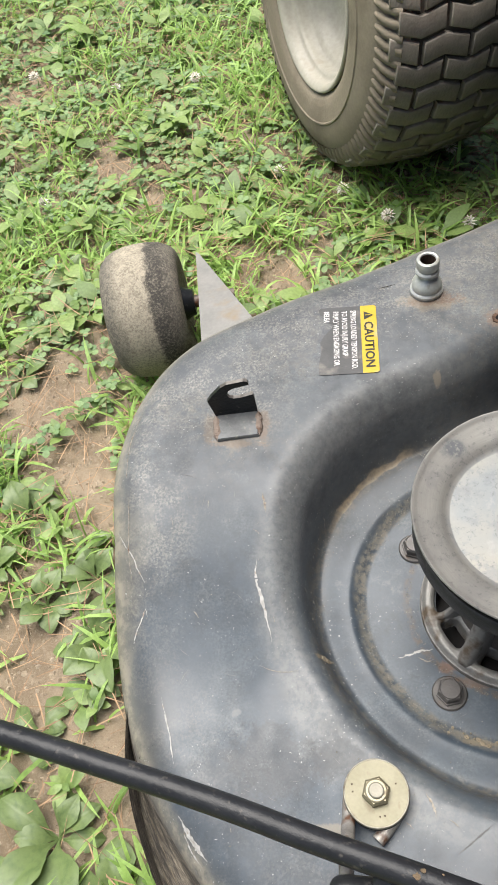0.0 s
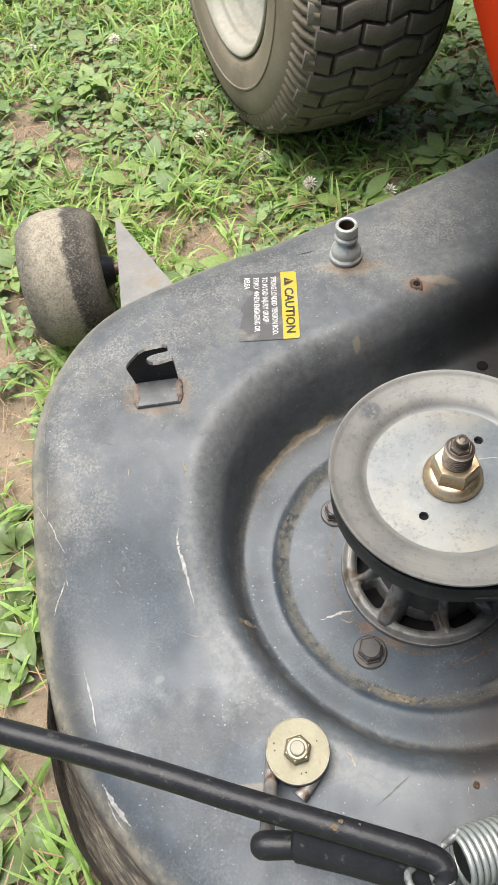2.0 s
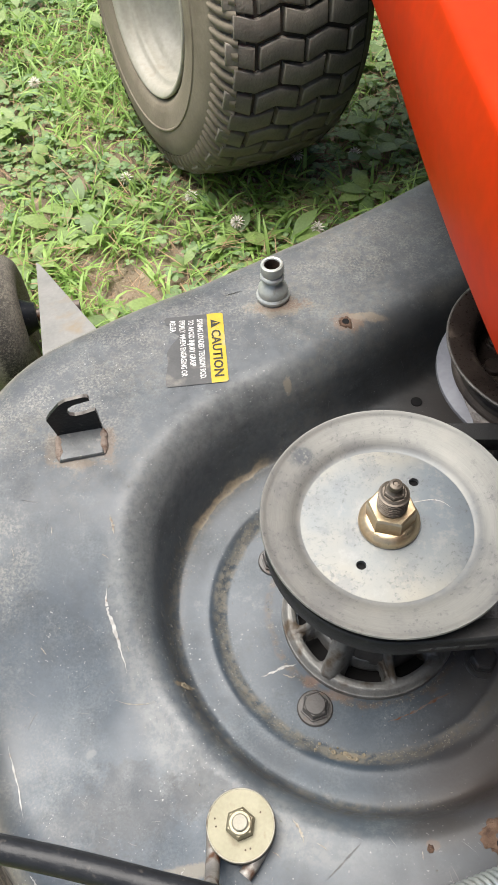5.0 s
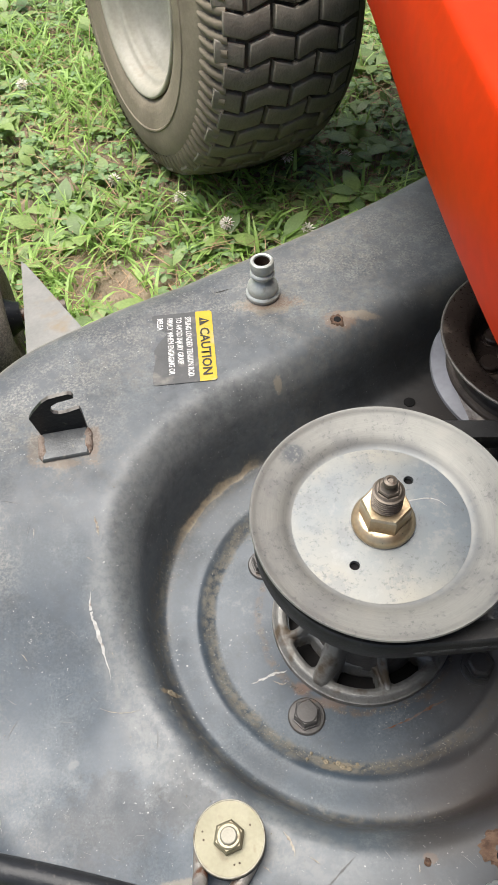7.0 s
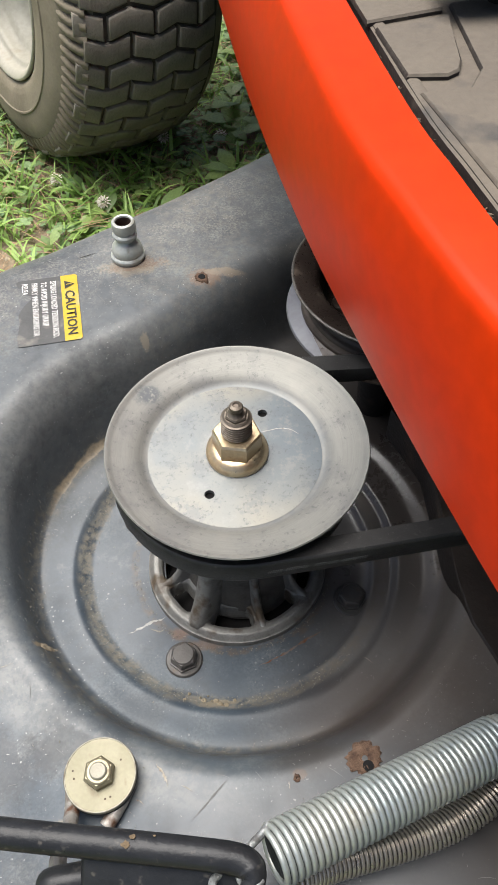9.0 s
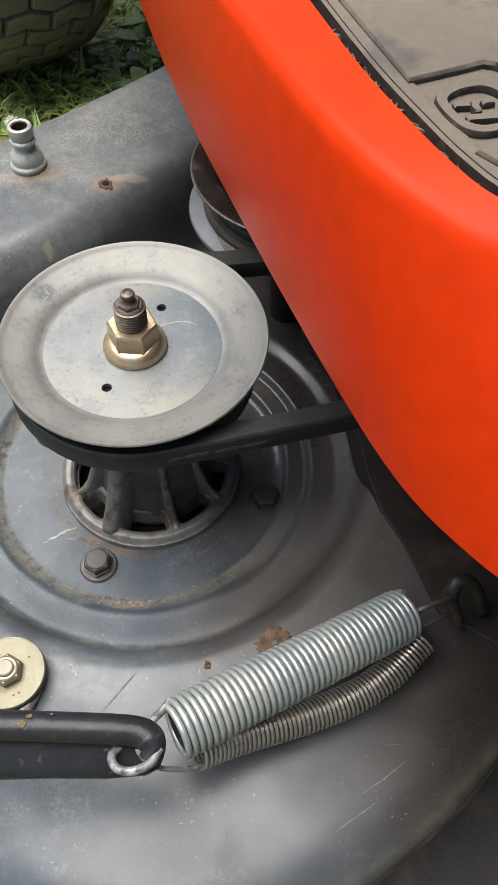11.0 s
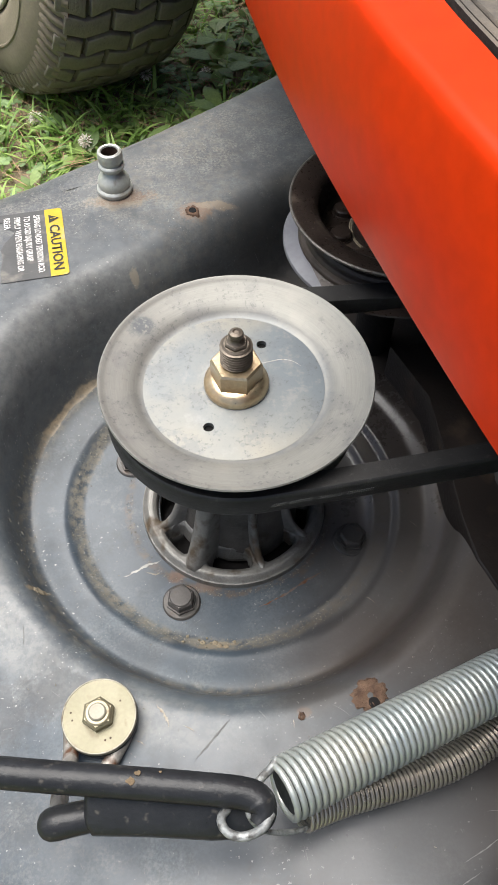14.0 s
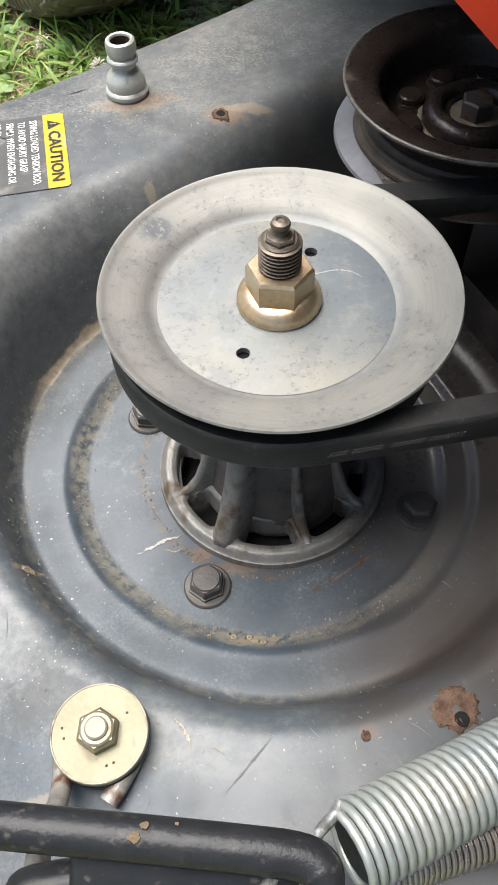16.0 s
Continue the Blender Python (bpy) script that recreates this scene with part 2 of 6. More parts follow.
def deck_paint():
    """Charcoal enamel: dust, dried clippings in the rings of the bowl, pin-prick chips, painted shade."""
    m = surface("deck_enamel", (0.0305, 0.0415, 0.0535), (0.0435, 0.058, 0.0735), 0.33, 0, 9, 420, 0.05, spec=0.43, rough_var=0.06)
    t = m.node_tree
    n, l = t.nodes, t.links
    p = n["Principled BSDF"]
    base = p.inputs["Base Color"].links[0].from_socket
    rough = p.inputs["Roughness"].links[0].from_socket
    geo = n.new("ShaderNodeNewGeometry")
    sep = n.new("ShaderNodeSeparateXYZ")
    l.new(geo.outputs["Position"], sep.inputs[0])

    def math_node(op, *v):
        q = n.new("ShaderNodeMath")
        q.operation = op
        for s, x in zip(q.inputs, v):
            if isinstance(x, bpy.types.NodeSocket):
                l.new(x, s)
            else:
                s.default_value = x
        return q.outputs[0]

    def noise_out(s, d=6.0, rough_=0.6):
        q = n.new("ShaderNodeTexNoise")
        q.inputs["Scale"].default_value, q.inputs["Detail"].default_value, q.inputs["Roughness"].default_value = s, d, rough_
        l.new(geo.outputs["Position"], q.inputs["Vector"])
        return q.outputs[0]

    def smooth(v, lo, hi, to0=0.0, to1=1.0):
        q = n.new("ShaderNodeMapRange")
        q.interpolation_type = "SMOOTHSTEP"
        l.new(v, q.inputs[0])
        for i, x in ((1, lo), (2, hi), (3, to0), (4, to1)):
            q.inputs[i].default_value = x
        return q.outputs[0]

    def over(fac, below, colour):
        q = n.new("ShaderNodeMix")
        q.data_type = "RGBA"
        l.new(fac, q.inputs[0])
        l.new(below, q.inputs[6])
        q.inputs[7].default_value = (*colour, 1)
        return q.outputs[2]

    r = math_node("SQRT", math_node("ADD", math_node("MULTIPLY", sep.outputs[0], sep.outputs[0]), math_node("MULTIPLY", sep.outputs[1], sep.outputs[1])))
    xo, yo = math_node("ADD", sep.outputs[0], 0.005), math_node("ADD", sep.outputs[1], -0.002)
    rb = math_node("SQRT", math_node("ADD", math_node("MULTIPLY", xo, xo), math_node("MULTIPLY", yo, yo)))
    wob = math_node("ADD", rb, math_node("MULTIPLY", math_node("SUBTRACT", noise_out(28), 0.5), 0.012))

    def band(c, w):
        return smooth(math_node("ABSOLUTE", math_node("SUBTRACT", wob, c)), w, w * 0.3)

    speck = noise_out(420, 3.0)
    clump = noise_out(190, 7.0, 0.7)
    turn_ = math_node("ARCTAN2", sep.outputs[1], sep.outputs[0])
    ring = math_node("MAXIMUM", math_node("MULTIPLY", math_node("MULTIPLY", band(0.1335, 0.0075), smooth(sep.outputs[0], 0.06, -0.03, 0.0, 0.5)), smooth(clump, 0.44, 0.6)),
                     math_node("MULTIPLY", band(0.1005, 0.0062), smooth(clump, 0.36, 0.56)))
    ring = math_node("MULTIPLY", ring, smooth(speck, 0.22, 0.5))
    rusty = math_node("MULTIPLY", band(0.0672, 0.0035), smooth(clump, 0.4, 0.6))
    dusty = math_node("MULTIPLY", smooth(noise_out(11, 8.0), 0.4, 0.7), smooth(noise_out(160, 5.0), 0.35, 0.65))
    far = smooth(math_node("SUBTRACT", sep.outputs[1], math_node("MULTIPLY", sep.outputs[0], 0.3)), 0.0, 0.2, 0.05, 0.6)
    dusty = math_node("MULTIPLY", math_node("MULTIPLY_ADD", dusty, 0.65, 0.35), far)
    col = over(dusty, base, (0.177, 0.156, 0.125))
    smear = math_node("MULTIPLY", math_node("MULTIPLY", smooth(turn_, 2.02, 2.2), smooth(turn_, 2.85, 2.6)), smooth(math_node("ABSOLUTE", math_node("SUBTRACT", wob, 0.1345)), 0.0027, 0.0014))
    col = over(math_node("MULTIPLY", band(0.1335, 0.0095), math_node("MULTIPLY_ADD", smooth(clump, 0.35, 0.6), 0.3, 0.25)), col, (0.05, 0.046, 0.039))
    # dusty foot of the left wall, painted paler to lift its shade
    foot = math_node("MULTIPLY", band(0.157, 0.022), smooth(sep.outputs[0], 0.02, -0.08, 0.0, 0.75))
    col = over(math_node("MULTIPLY", foot, math_node("MULTIPLY_ADD", smooth(clump, 0.38, 0.6), 0.5, 0.5)), col, (0.15, 0.15, 0.143))
    col = over(math_node("MULTIPLY", ring, 0.8), col, (0.172, 0.155, 0.122))
    col = over(math_node("MULTIPLY", smear, math_node("MULTIPLY_ADD", smooth(clump, 0.3, 0.6), 0.5, 0.45)), col, (0.25, 0.2, 0.135))
    col = over(math_node("MULTIPLY", rusty, 0.8), col, (0.085, 0.06, 0.04))
    stain_noise = noise_out(70, 7.0, 0.65)
    stain_fine = noise_out(500, 4.0)
    for x, y, rx, ry, colour, amount in STAINS:
        u = math_node("DIVIDE", math_node("SUBTRACT", sep.outputs[0], x), rx)
        v = math_node("DIVIDE", math_node("SUBTRACT", sep.outputs[1], y), ry)
        d = math_node("SQRT", math_node("ADD", math_node("MULTIPLY", u, u), math_node("MULTIPLY", v, v)))
        d = math_node("ADD", d, math_node("MULTIPLY", math_node("SUBTRACT", stain_noise, 0.5), 2.4))
        d = math_node("ADD", d, math_node("MULTIPLY", math_node("SUBTRACT", stain_fine, 0.5), 0.9))
        col = over(smooth(d, 1.15, 0.65, 0.0, amount), col, colour)
    smudge = math_node("MULTIPLY", smooth(noise_out(17, 9.0, 0.68), 0.48, 0.64), 0.42)
    col = over(smudge, col, (0.02, 0.022, 0.025))
    haze = math_node("MULTIPLY", smooth(noise_out(23, 9.0, 0.7), 0.4, 0.66), smooth(noise_out(650, 3.0, 0.7), 0.36, 0.64))
    col = over(math_node("MULTIPLY", haze, 0.28), col, (0.134, 0.153, 0.157))
    powder = math_node("MULTIPLY", smooth(noise_out(520, 6.0, 0.75), 0.42, 0.62), smooth(noise_out(55, 7.0, 0.7), 0.36, 0.62))
    for x, y, rx, ry, amount in POWDER:
        u = math_node("DIVIDE", math_node("SUBTRACT", sep.outputs[0], x), rx)
        v = math_node("DIVIDE", math_node("SUBTRACT", sep.outputs[1], y), ry)
        d = math_node("SQRT", math_node("ADD", math_node("MULTIPLY", u, u), math_node("MULTIPLY", v, v)))
        col = over(math_node("MULTIPLY", powder, smooth(d, 1.2, 0.3, 0.0, amount)), col, (0.24, 0.225, 0.192))
    scuffs = math_node("MULTIPLY", smooth(noise_out(46, 10.0, 0.78), 0.54, 0.64), smooth(noise_out(380, 4.0, 0.7), 0.4, 0.6))
    col = over(math_node("MULTIPLY", scuffs, 0.34), col, (0.155, 0.162, 0.155))
    chips = math_node("MULTIPLY", smooth(noise_out(560, 2.0, 0.5), 0.69, 0.735), smooth(noise_out(16, 3.0), 0.4, 0.6))
    big_chips = math_node("MULTIPLY", smooth(noise_out(300, 3.0, 0.6), 0.725, 0.75), smooth(noise_out(21, 4.0), 0.42, 0.56))
    chips = math_node("MAXIMUM", chips, big_chips)
    film_shade = math_node("MULTIPLY", smudge, 0.0)
    # dark tones: dirt film at the left rim, shade painted in elsewhere
    for x, y, rx, ry, colour, amount in GRIME_SHADE:
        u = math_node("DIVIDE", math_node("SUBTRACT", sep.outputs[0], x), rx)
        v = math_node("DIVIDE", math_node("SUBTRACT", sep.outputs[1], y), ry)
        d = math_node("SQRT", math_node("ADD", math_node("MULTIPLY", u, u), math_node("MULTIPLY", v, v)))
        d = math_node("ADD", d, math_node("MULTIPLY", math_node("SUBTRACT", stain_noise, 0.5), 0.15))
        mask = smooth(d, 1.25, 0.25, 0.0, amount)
        film_shade = math_node("MAXIMUM", film_shade, mask)
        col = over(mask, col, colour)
    nz = n.new("ShaderNodeSeparateXYZ")
    l.new(geo.outputs["Normal"], nz.inputs[0])
    worn = math_node("MULTIPLY", math_node("MULTIPLY", smooth(nz.outputs[2], 0.955, 0.72), smooth(r, 0.228, 0.25)), math_node("MULTIPLY_ADD", smooth(noise_out(90, 8.0, 0.7), 0.42, 0.6), 0.5, 0.38))
    worn = math_node("MULTIPLY", worn, smooth(sep.outputs[0], 0.07, -0.05, 0.22, 1.0))
    col = over(worn, col, (0.235, 0.212, 0.165))
    col = over(math_node("MULTIPLY", chips, smooth(sep.outputs[0], 0.06, -0.1, 0.25, 0.8)), col, (0.34, 0.335, 0.315))
    grime = math_node("MULTIPLY", smooth(noise_out(60, 7.0, 0.7), 0.55, 0.75), 0.3)
    col = over(grime, col, (0.01, 0.01, 0.011))
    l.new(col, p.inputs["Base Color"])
    dull = math_node("ADD", rough, math_node("MULTIPLY", math_node("MAXIMUM", ring, dusty), 0.45))
    streak = math_node("MULTIPLY", smooth(noise_out(24, 6.0), 0.4, 0.7), 0.14)
    cloudy = math_node("MULTIPLY", smooth(noise_out(9, 8.0, 0.66), 0.42, 0.62), 0.12)
    l.new(math_node("ADD", math_node("ADD", dull, math_node("MULTIPLY", film_shade, -0.11)), math_node("ADD", streak, cloudy)), p.inputs["Roughness"])
    l.new(math_node("MULTIPLY_ADD", film_shade, 0.02, 0.42), p.inputs["Specular IOR Level"])
    return m


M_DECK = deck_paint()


def vector_material(name, build, rough=0.8, bump=0.5):
    """A material whose base colour build() makes out of helper nodes."""
    m = bpy.data.materials.new(name)
    m.use_nodes = True
    n, l = m.node_tree.nodes, m.node_tree.links
    p = n["Principled BSDF"]
    co = n.new("ShaderNodeTexCoord")

    def put(sock, v):
        if isinstance(v, bpy.types.NodeSocket):
            l.new(v, sock)
        else:
            sock.default_value = (*v, 1) if isinstance(v, tuple) and len(v) == 3 and sock.type == "RGBA" else v

    def op(kind, *v):
        q = n.new("ShaderNodeMath")
        q.operation = kind
        for sock, x in zip(q.inputs, v):
            put(sock, x)
        return q.outputs[0]

    def grain(vec, scale, detail=5.0, rough_=0.6):
        q = n.new("ShaderNodeTexNoise")
        q.inputs["Scale"].default_value, q.inputs["Detail"].default_value, q.inputs["Roughness"].default_value = scale, detail, rough_
        l.new(vec, q.inputs["Vector"])
        return q.outputs[0]

    def ease(v, lo, hi, a=0.0, b=1.0):
        q = n.new("ShaderNodeMapRange")
        q.interpolation_type = "SMOOTHSTEP"
        for k, x in enumerate((v, lo, hi, a, b)):
            put(q.inputs[k], x)
        return q.outputs[0]

    def blend(fac, a, b):
        q = n.new("ShaderNodeMix")
        q.data_type = "RGBA"
        for k, x in ((0, fac), (6, a), (7, b)):
            put(q.inputs[k], x)
        return q.outputs[2]

    def join(x, y, z):
        q = n.new("ShaderNodeCombineXYZ")
        for k, v in enumerate((x, y, z)):
            put(q.inputs[k], v)
        return q.outputs[0]

    sep = n.new("ShaderNodeSeparateXYZ")
    l.new(co.outputs["Object"], sep.inputs[0])
    colour, height = build(co.outputs["Object"], sep.outputs, op, grain, ease, blend, join)
    l.new(colour, p.inputs["Base Color"])
    p.inputs["Roughness"].default_value = rough
    p.inputs["Specular IOR Level"].default_value = 0.28
    bn = n.new("ShaderNodeBump")
    bn.inputs["Strength"].default_value, bn.inputs["Distance"].default_value = bump, 0.001
    l.new(height, bn.inputs["Height"])
    l.new(bn.outputs[0], p.inputs["Normal"])
    return m


def skirt_build(co, xyz, op, grain, ease, blend, join):
    along = op("MULTIPLY", op("ARCTAN2", xyz[1], xyz[0]), 0.55)
    radius = op("SQRT", op("ADD", op("MULTIPLY", xyz[0], xyz[0]), op("MULTIPLY", xyz[1], xyz[1])))
    lines = grain(join(along, op("MULTIPLY", xyz[2], 9.0), op("MULTIPLY", radius, 16.0)), 34, 10.0, 0.78)
    patch = grain(co, 38, 6.0, 0.65)
    col = blend(ease(lines, 0.42, 0.58), (0.06, 0.056, 0.05), (0.19, 0.165, 0.13))
    col = blend(ease(lines, 0.57, 0.62), col, (0.36, 0.32, 0.25))
    col = blend(op("MULTIPLY", ease(patch, 0.5, 0.7), 0.5), col, (0.09, 0.075, 0.058))
    return col, lines


def gauge_build(co, xyz, op, grain, ease, blend, join):
    axial = op("ADD", op("MULTIPLY", xyz[0], 0.9703), op("MULTIPLY", xyz[1], 0.2419))
    axial = op("ADD", axial, op("MULTIPLY", op("SUBTRACT", grain(co, 60, 8.0, 0.7), 0.5), 0.018))
    speck = op("ADD", op("MULTIPLY", grain(co, 520, 7.0, 0.8), 0.75), op("MULTIPLY", grain(co, 130, 4.0, 0.6), 0.25))
    col = blend(ease(speck, 0.4, 0.6), (0.09, 0.081, 0.066), (0.195, 0.174, 0.135))
    band = op("MULTIPLY", ease(axial, -0.03, -0.012), ease(axial, 0.013, 0.007))
    tan = blend(ease(speck, 0.36, 0.6), (0.17, 0.148, 0.112), (0.36, 0.318, 0.238))
    col = blend(band, col, tan)
    stripe = op("MULTIPLY", ease(axial, 0.007, 0.012), ease(axial, 0.034, 0.02))
    col = blend(op("MULTIPLY", op("MULTIPLY", stripe, 0.8), ease(speck, 0.64, 0.46)), col, (0.036, 0.033, 0.029))
    return col, speck


def flange_build(co, xyz, op, grain, ease, blend, join):
    radius = op("SQRT", op("ADD", op("MULTIPLY", xyz[0], xyz[0]), op("MULTIPLY", xyz[1], xyz[1])))
    turned = grain(join(op("MULTIPLY", radius, 60.0), op("MULTIPLY", op("ARCTAN2", xyz[1], xyz[0]), 0.12), 0.0), 26, 5.0, 0.7)
    cloud, fleck = grain(co, 34, 8.0, 0.7), grain(co, 330, 5.0, 0.7)
    col = blend(ease(turned, 0.3, 0.7), (0.18, 0.177, 0.16), (0.21, 0.206, 0.187))
    col = blend(op("MULTIPLY", ease(cloud, 0.49, 0.63), 0.6), col, (0.143, 0.14, 0.135))
    col = blend(op("MULTIPLY", ease(cloud, 0.46, 0.36), 0.5), col, (0.225, 0.216, 0.193))
    col = blend(op("MULTIPLY", ease(fleck, 0.55, 0.64), op("MULTIPLY", ease(cloud, 0.43, 0.58), 0.65)), col, (0.1, 0.098, 0.097))
    sx, sy = op("ADD", xyz[0], 0.046), op("ADD", xyz[1], -0.043)
    smear = op("ADD", op("SQRT", op("ADD", op("MULTIPLY", sx, sx), op("MULTIPLY", sy, sy))), op("MULTIPLY", op("SUBTRACT", cloud, 0.5), 0.03))
    col = blend(op("MULTIPLY", ease(smear, 0.0095, 0.004), op("MULTIPLY", ease(fleck, 0.36, 0.5), 0.8)), col, (0.075, 0.083, 0.092))
    col = blend(op("MULTIPLY", ease(radius, 0.0545, 0.0485), 0.85), col, blend(ease(cloud, 0.4, 0.6), (0.215, 0.213, 0.198), (0.165, 0.172, 0.172)))
    return col, fleck


def disc_build(co, xyz, op, grain, ease, blend, join):
    painted_sheen, cloud, fleck = grain(co, 13, 3.0, 0.5), grain(co, 45, 9.0, 0.72), grain(co, 420, 5.0, 0.7)
    # sheen painted in: warm at left, bluish and darker towards the right
    col = blend(ease(op("ADD", painted_sheen, op("MULTIPLY", xyz[0], -3.0)), 0.35, 0.68), (0.14, 0.158, 0.17), (0.222, 0.211, 0.177))
    col = blend(op("MULTIPLY", ease(cloud, 0.5, 0.61), 0.55), col, (0.122, 0.13, 0.138))
    col = blend(op("MULTIPLY", ease(cloud, 0.46, 0.36), 0.5), col, (0.235, 0.234, 0.22))
    col = blend(op("MULTIPLY", ease(fleck, 0.55, 0.62), op("MULTIPLY", ease(cloud, 0.42, 0.56), 0.5)), col, (0.08, 0.082, 0.085))
    return col, fleck


M_PULLEY = vector_material("worn_pulley_steel", flange_build, 0.5, 0.06)
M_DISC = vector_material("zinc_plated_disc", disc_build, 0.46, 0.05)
for m_ in (M_PULLEY, M_DISC):
    m_.node_tree.nodes["Principled BSDF"].inputs["Metallic"].default_value = 0.35
M_SKIRT = vector_material("scraped_skirt_paint", skirt_build, 0.7, 0.6)
M_GAUGE = vector_material("scuffed_gauge_wheel", gauge_build, 0.88, 1.0)


# ---- building helpers ----
def thing(name, loc, label, category, group="", kind=""):
    ob = new(name)
    ob.empty_display_size = 0.02
    ob.location = loc
    return tagged(ob, label, category, group, kind)


def root_of(ob):
    while ob.parent:
        ob = ob.parent
    return ob


def finish(me, material, smooth=True, angle=40):
    if material:
        me.materials.append(material)
    if smooth:
        me.polygons.foreach_set("use_smooth", [True] * len(me.polygons))
        if angle < 180:
            me.set_sharp_from_angle(angle=radians(angle))
    me.update()


def part(name, bm, material, parent, label="", smooth=True, angle=40, local=False):
    """Links a bmesh as one mesh object under a thing or a part; its points are in the world unless local."""
    me = bpy.data.meshes.new(name)
    bmesh.ops.recalc_face_normals(bm, faces=bm.faces)
    bm.to_mesh(me)
    bm.free()
    finish(me, material, smooth, angle)
    ob = new(name, me)
    if parent:
        if not local:
            me.transform(Matrix.Translation(-root_of(parent).location))
        ob.parent = parent
    return tagged(ob, label)


def from_arrays(name, verts, faces, material, smooth=True, angle=180):
    me = bpy.data.meshes.new(name)
    me.from_pydata(np.asarray(verts).tolist(), [], faces if isinstance(faces, list) else faces.tolist())
    finish(me, material, smooth, angle)
    return new(name, me)


def lathe(profile, n=48, m=Matrix.Identity(4), bm=None, closed=False):
    """Turns (radius, height) points round z, then places them by m."""
    bm = bm or bmesh.new()
    rings = []
    for r, z in profile:
        if r < 1e-6:
            rings.append([bm.verts.new(m @ Vector((0, 0, z)))])
        else:
            rings.append([bm.verts.new(m @ Vector((r * math.cos(a), r * math.sin(a), z))) for a in (2 * math.pi * i / n for i in range(n))])
    pairs = list(zip(rings, rings[1:])) + ([(rings[-1], rings[0])] if closed else [])
    for a, b in pairs:
        for i in range(n):
            j = (i + 1) % n
            quad = [a[i % len(a)], a[j % len(a)], b[j % len(b)], b[i % len(b)]]
            quad = list(dict.fromkeys(quad))
            if len(quad) > 2:
                bm.faces.new(quad)
    return bm


def tube(path, r, n=12, bm=None, caps=True):
    """A round bar along points; r is a number or one per point."""
    bm = bm or bmesh.new()
    path = [Vector(p) for p in path]
    rad = r if isinstance(r, (list, tuple)) else [r] * len(path)
    up = None
    rings = []
    for i, p in enumerate(path):
        d = (path[min(i + 1, len(path) - 1)] - path[max(i - 1, 0)]).normalized()
        if up is None:
            up = d.orthogonal().normalized()
        up = (up - d * up.dot(d)).normalized()
        side = d.cross(up)
        rings.append([bm.verts.new(p + rad[i] * (up * math.cos(a) + side * math.sin(a))) for a in (2 * math.pi * k / n for k in range(n))])
    for a, b in zip(rings, rings[1:]):
        for k in range(n):
            bm.faces.new((a[k], a[(k + 1) % n], b[(k + 1) % n], b[k]))
    if caps:
        bm.faces.new(rings[0][::-1])
        bm.faces.new(rings[-1])
    return bm


def sweep(path, section, bm=None, up=(0, 0, 1), caps=True):
    """Sweeps a closed section of (side, up) points along a path, its up kept to the given up."""
    bm = bm or bmesh.new()
    path = [Vector(p) for p in path]
    upv = Vector(up)
    rings = []
    for i, p in enumerate(path):
        d = (path[min(i + 1, len(path) - 1)] - path[max(i - 1, 0)]).normalized()
        side = d.cross(upv).normalized()
        u = side.cross(d)
        rings.append([bm.verts.new(p + side * a + u * b) for a, b in section])
    n = len(section)
    for a, b in zip(rings, rings[1:]):
        for k in range(n):
            bm.faces.new((a[k], a[(k + 1) % n], b[(k + 1) % n], b[k]))
    if caps:
        bm.faces.new(rings[0][::-1])
        bm.faces.new(rings[-1])
    return bm


def prism(outline, z0, z1, m=Matrix.Identity(4), bm=None, bevel=0.0):
    """A flat plate with a bevelled rim; outline in (x, y)."""
    bm = bm or bmesh.new()
    low = [bm.verts.new(m @ Vector((x, y, z0))) for x, y in outline]
    cx, cy = sum(p[0] for p in outline) / len(outline), sum(p[1] for p in outline) / len(outline)
    k = bevel
    mid = [bm.verts.new(m @ Vector((x, y, z1 - k))) for x, y in outline]
    top = []
    for x, y in outline:
        d = math.hypot(x - cx, y - cy) or 1
        top.append(bm.verts.new(m @ Vector((x - (x - cx) / d * k, y - (y - cy) / d * k, z1))))
    n = len(outline)
    for a, b in ((low, mid), (mid, top)):
        for i in range(n):
            bm.faces.new((a[i], a[(i + 1) % n], b[(i + 1) % n], b[i]))
    bm.faces.new(low[::-1])
    bm.faces.new(top)
    return bm


def hexagon(r, turn=0.0):
    return [(r * math.cos(math.pi / 3 * i + turn), r * math.sin(math.pi / 3 * i + turn)) for i in range(6)]


def smoothstep(a, b, x):
    """An eased ramp from 0 at a to 1 at b; a may be the larger."""
    t = min(1.0, max(0.0, (x - a) / (b - a)))
    return t * t * (3 - 2 * t)


def spline(points, n):
    """n points along a Catmull-Rom curve through points of any dimension."""
    p = np.array(points, float)
    p = np.vstack([2 * p[0] - p[1], p, 2 * p[-1] - p[-2]])
    out = []
    for s in np.linspace(0, len(points) - 1, n):
        i = min(int(s), len(points) - 2)
        t = s - i
        a, b, c, d = p[i:i + 4]
        out.append(0.5 * (2 * b + (c - a) * t + (2 * a - 5 * b + 4 * c - d) * t ** 2 + (3 * b - a - 3 * c + d) * t ** 3))
    return np.array(out)


# ---- ground ----
def ground_z(x, y):
    return (0.006 * noise.noise((x * 7, y * 7, 0.3)) + 0.003 * noise.noise((x * 25, y * 25, 1.7))) * (1 if abs(x) < 3 and abs(y) < 3 else 0)


